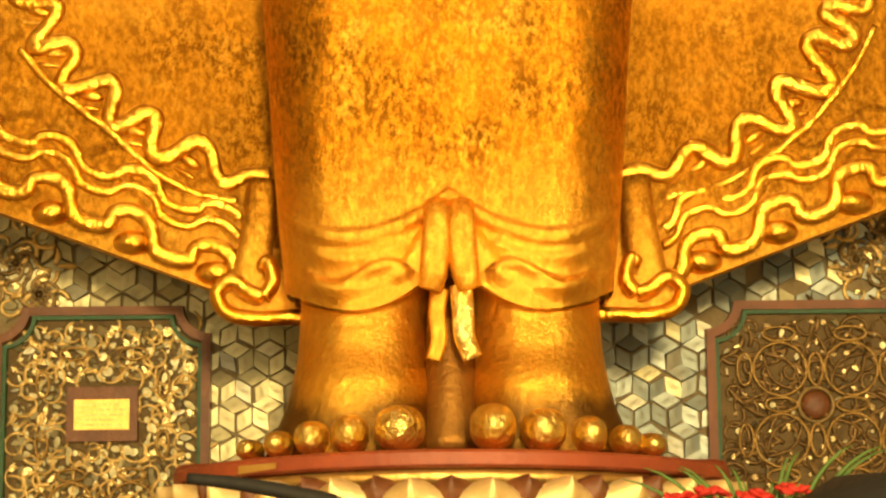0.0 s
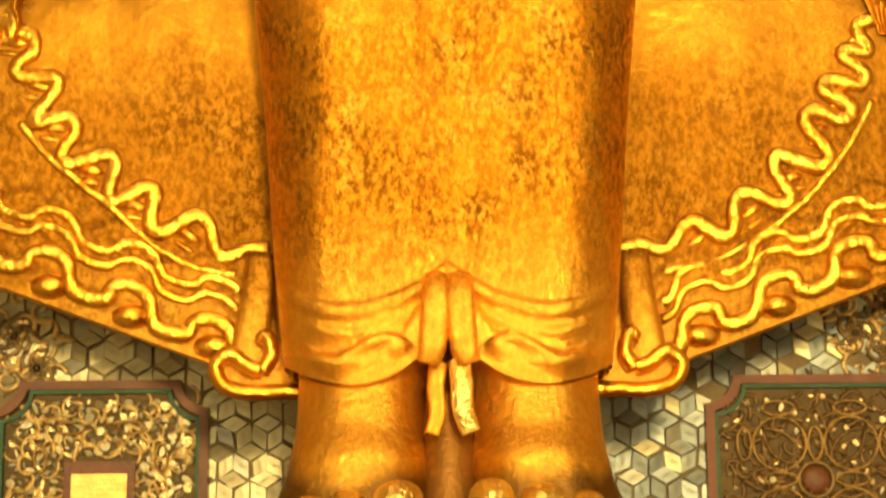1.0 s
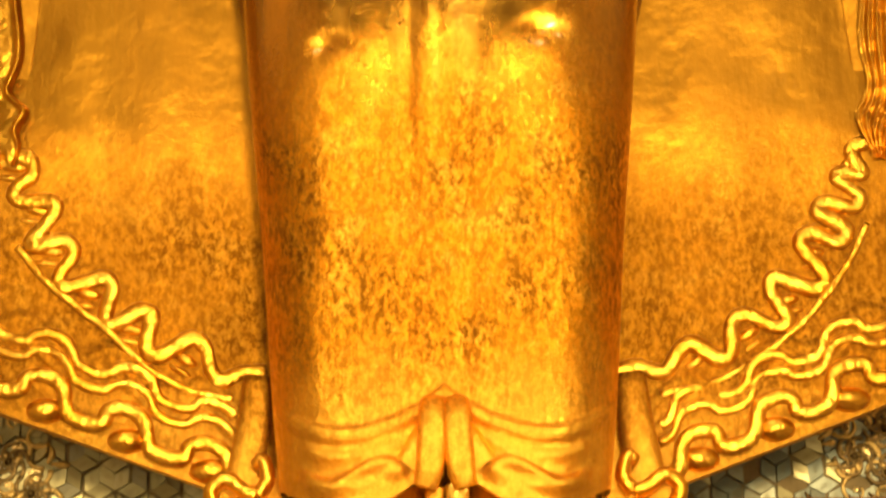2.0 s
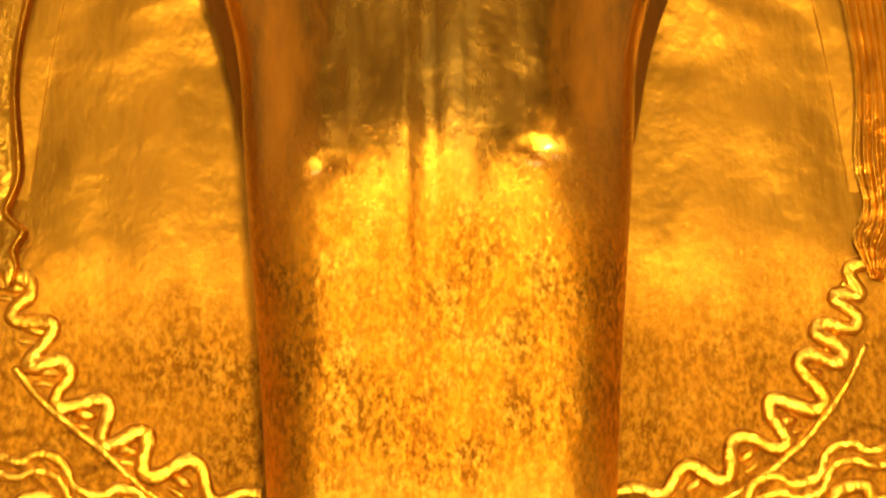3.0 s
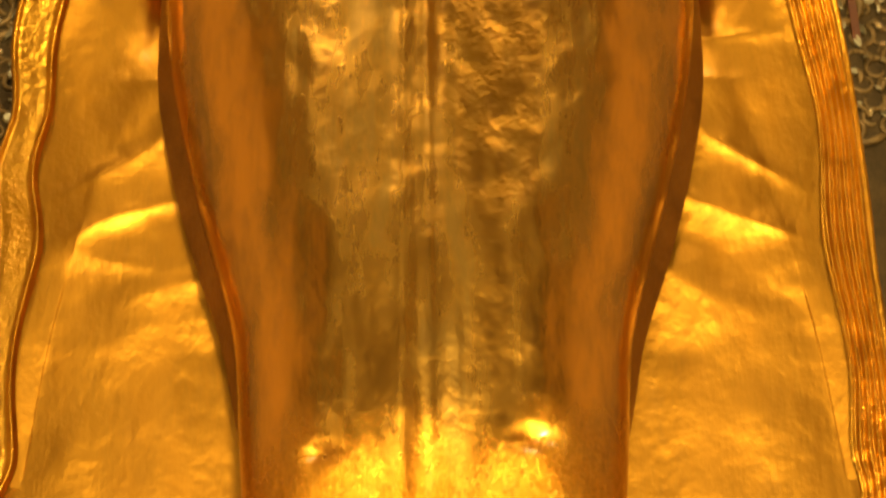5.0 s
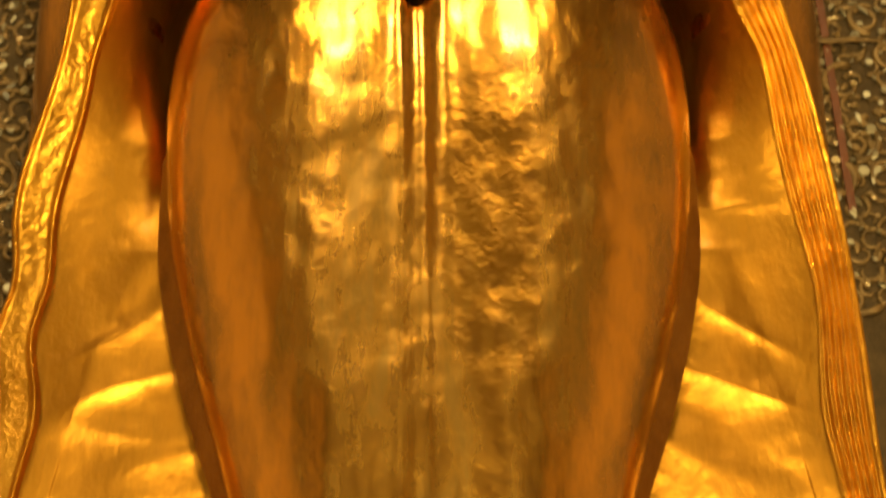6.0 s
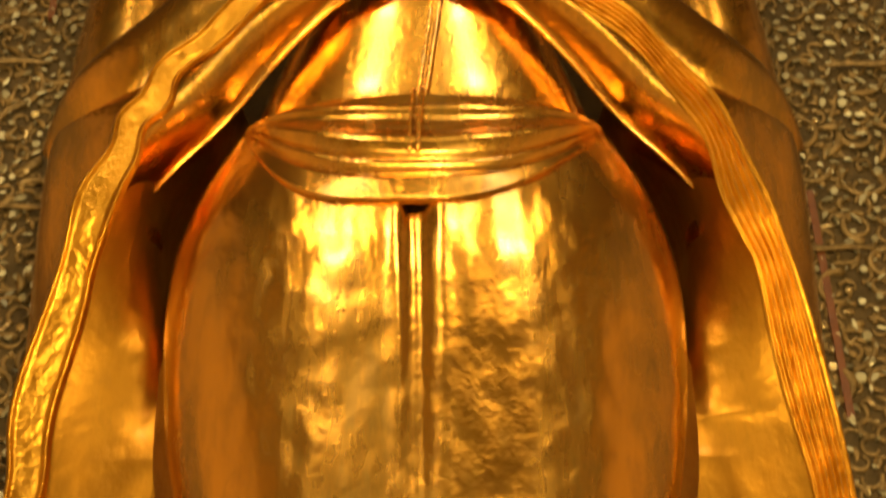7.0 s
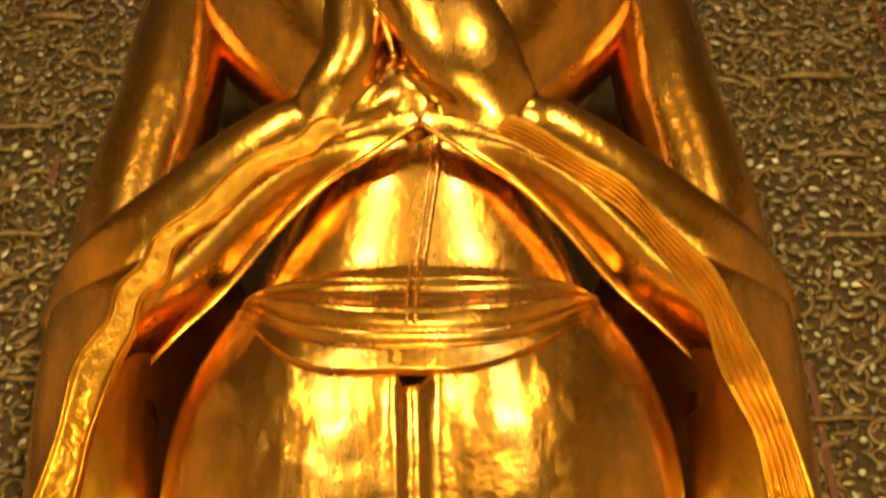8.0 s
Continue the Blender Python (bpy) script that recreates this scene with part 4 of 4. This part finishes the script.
for sx in (-1, 1):
    x0, x1 = (1.0, 1.85) if sx > 0 else (-1.85, -1.0)
    chips += scroll_points(x0, x1, 4.4, 7.7, 0.040, 51 + sx)
random.Random(55).shuffle(chips)
near = [p for p in chips if p[1] < 6.0 and abs(p[0]) < 1.35]
strew(near, WY - 0.022, wall, 53, 280, 1.1, 0.55)
rest = loose_chips([p for p in chips if p not in near] + near[280:], WY - 0.026, 54, 1.2)
rest.thing("mirror_mosaic", MIRROR, False, wall, "small glinting mirror chips", kind="stuff")
# upright battens on the upper wall
for x, z0, z1 in ((1.83, 6.2, 8.2), (-1.33, 6.45, 6.62), (1.27, 4.7, 5.6)):
    Shape().box((x - 0.012, WY - 0.03, z0), (x + 0.012, WY - 0.004, z1)).thing("batten", MAROON, False, wall)

# moulded ledges that divide the upper wall into fields
for x0, x1, z, tall in ((1.38, 1.67, 7.05, 0.05), (1.45, 1.66, 6.60, 0.04), (1.40, 1.80, 6.18, 0.035), (-1.72, -1.36, 6.79, 0.035), (-1.55, -1.32, 7.45, 0.05), (-1.70, -1.30, 6.22, 0.035), (-1.45, -1.08, 5.55, 0.03), (1.10, 1.45, 5.35, 0.03)):
    n = max(int((x1 - x0) / 0.02), 4)
    path = [(x0 + (x1 - x0) * k / n, WY - 0.03 - 0.012 * math.sin(math.pi * k / n), z + 0.006 * math.sin(k * 0.55) * math.sin(math.pi * k / n)) for k in range(n + 1)]
    Shape().tube(path, lambda f, tall=tall: 0.5 * tall * (0.35 + 0.45 * math.sin(math.pi * f) ** 0.6), 12, 0.7).thing("ledge", OLIVE, parent=wall, label="tarnished moulded stucco ledge")

# a scrap of gold leaf on the rim
leaf = Shape()
leaf.grid(lambda u, v: (lambda a: (PX + 0.6025 * math.sin(a), PY - 0.6025 * math.cos(a), 1.757 - 0.016 * v * (1 - 0.3 * u) - 0.055 * (0.6 * math.sin(a)) ** 2))(-0.76 + 0.17 * u), 14, 3)
leaf.thing("leaf_scrap", PETAL, parent=pedestal, label="scrap of gold leaf")

# ---- offerings in front ----
table = tagged(new("offering_table"), "plain dark wooden offering table before the altar", "table")
Shape().box((-1.4, 2.3, 1.40), (1.4, 2.88, 1.45)).thing("tabletop", MAROON, False, table)
for x in (-1.3, 1.3):
    for y in (2.36, 2.82):
        Shape().box((x - 0.04, y - 0.04, 0.0), (x + 0.04, y + 0.04, 1.40)).thing("leg", MAROON, False, table)
bowl = Shape().lathe([(0.0, 1.45), (0.07, 1.45), (0.08, 1.47), (0.14, 1.53), (0.175, 1.60), (0.165, 1.655), (0.12, 1.685), (0.0, 1.695)], (0.655, 2.6), 48)
bowl.thing("alms_bowl", BLACK, label="black lidded alms bowl on the offering table", category="bowl")
stand = Shape().tube(curve([(-0.06, 2.6, 1.45), (-0.10, 2.6, 1.58), (-0.15, 2.6, 1.645), (-0.22, 2.6, 1.667), (-0.30, 2.6, 1.682), (-0.37, 2.6, 1.690)], 24), lambda f: 0.016 - 0.008 * f, 12)
stand.thing("incense_arm", BLACK, label="bent black metal incense arm on the offering table", category="incense holder")

# ---- flowers on the altar ----
vase = tagged(new("flower_vase"), "gilt vase with red flowers and long green blades on the altar", "flower vase")
VX, VY = 0.52, 3.12
Shape().lathe([(0.0, 1.15), (0.06, 1.15), (0.075, 1.2), (0.085, 1.28), (0.06, 1.40), (0.045, 1.46), (0.06, 1.50), (0.05, 1.50)], (VX, VY), 32).thing("body", PETAL, parent=vase)
rnd = random.Random(12)
for k in range(30):
    a, reach, hgt = rnd.uniform(0, 6.28), rnd.uniform(0.03, 0.20), rnd.uniform(0.24, 0.40)
    s = Shape()
    path = [(VX + reach * f * math.cos(a) * (1 + 0.4 * f), VY + 0.6 * reach * f * math.sin(a), 1.47 + hgt * (f - 0.28 * f ** 3)) for f in [i / 9 for i in range(10)]]
    s.tube(path, lambda f: 0.0062 * (1 - f) ** 0.6 + 0.0006, 6, 0.35)
    s.thing("blade", LEAF, parent=vase)
for k, (dx, z) in enumerate(((-0.14, 1.672), (-0.09, 1.682), (-0.02, 1.675), (0.045, 1.685), (0.10, 1.675), (0.0, 1.65), (-0.12, 1.64))):
    s = Shape()
    for q in range(9):
        a = q * 2.4
        r = 0.010 + 0.0022 * q
        s.ball((VX + dx + r * math.cos(a), VY - 0.03 + r * math.sin(a), z - 0.001 * q), (0.013, 0.013, 0.0045), 8, 5, 1.0, Euler((rnd.uniform(-0.6, 0.6), rnd.uniform(-0.6, 0.6), 0)).to_matrix())
    s.tube([(VX + dx * f, VY - 0.03 * f, 1.47 + (z - 1.47) * f) for f in (0, 0.5, 1)], 0.003, 6)
    s.thing("flower", BLOOM, parent=vase)

# ---- the hall round the camera, unseen ----
Shape().box((-4.5, -8.0, -0.2), (4.5, 4.85, 0.0)).thing("floor", TILE, False, kind="structure", label="polished marble floor", category="floor")
Shape().box((-4.5, -8.0, 9.4), (4.5, 4.85, 9.6)).thing("ceiling", CEIL, False, kind="structure", label="dark painted ceiling", category="ceiling")
for name, lo, hi in (("wall_west", (-4.7, -8.0, 0), (-4.5, 4.85, 9.4)), ("wall_east", (4.5, -8.0, 0), (4.7, 4.85, 9.4))):
    Shape().box(lo, hi).thing(name, PLASTER, False, kind="structure", label="plain cream plaster wall", category="wall")
front_wall = Shape().box((-4.5, -6.25, 0), (-2.45, -6.0, 4.8)).box((2.45, -6.25, 0), (4.5, -6.0, 4.8))
# unseen upper part, kept dark so that the belly's gold reflects less
Shape().box((-4.5, -6.25, 4.8), (4.5, -6.0, 9.4)).thing("wall_front_dark", UMBER, False, kind="structure", label="unseen wall above the doorway, brown to darken what the gold reflects", category="wall")
front_wall.thing("wall_front", PLASTER, False, kind="structure", label="cream plaster wall with a wide open doorway", category="wall")
# lamp housings out of view; the second pair belongs to the added fill
for x, y, z in LAMPS + FILL_LAMPS:
    lamp = tagged(new("flood_lamp"), "square flood lamp hung from the ceiling, unseen", "lamp", "hall flood lamps")
    Shape().box((x - 0.5, y - 0.42, z + 0.55), (x + 0.5, y + 0.1, z + 0.6)).thing("housing", BLACK, False, lamp)
    Shape().tube([(x, y - 0.2, z + 0.6), (x, y - 0.2, 9.4)], 0.02, 8).thing("rod", BLACK, parent=lamp)
# housing and stand of the added fill lamp, out of view
spot = tagged(new("hem_fill_stand"), "small square fill light on a black floor stand, added unseen behind the camera", "lamp")
x, y, z = HEM_FILL
Shape().box((x - 0.19, y - 0.16, z - 0.18), (x + 0.19, y - 0.04, z + 0.18)).thing("housing", BLACK, False, spot)
Shape().tube([(x, y - 0.10, z - 0.18), (x, y - 0.10, 0.03)], 0.018, 10).thing("pole", BLACK, parent=spot)
Shape().lathe([(0.0, 0.03), (0.16, 0.025), (0.17, 0.0)], (x, y - 0.10), 32).thing("foot_plate", BLACK, parent=spot)
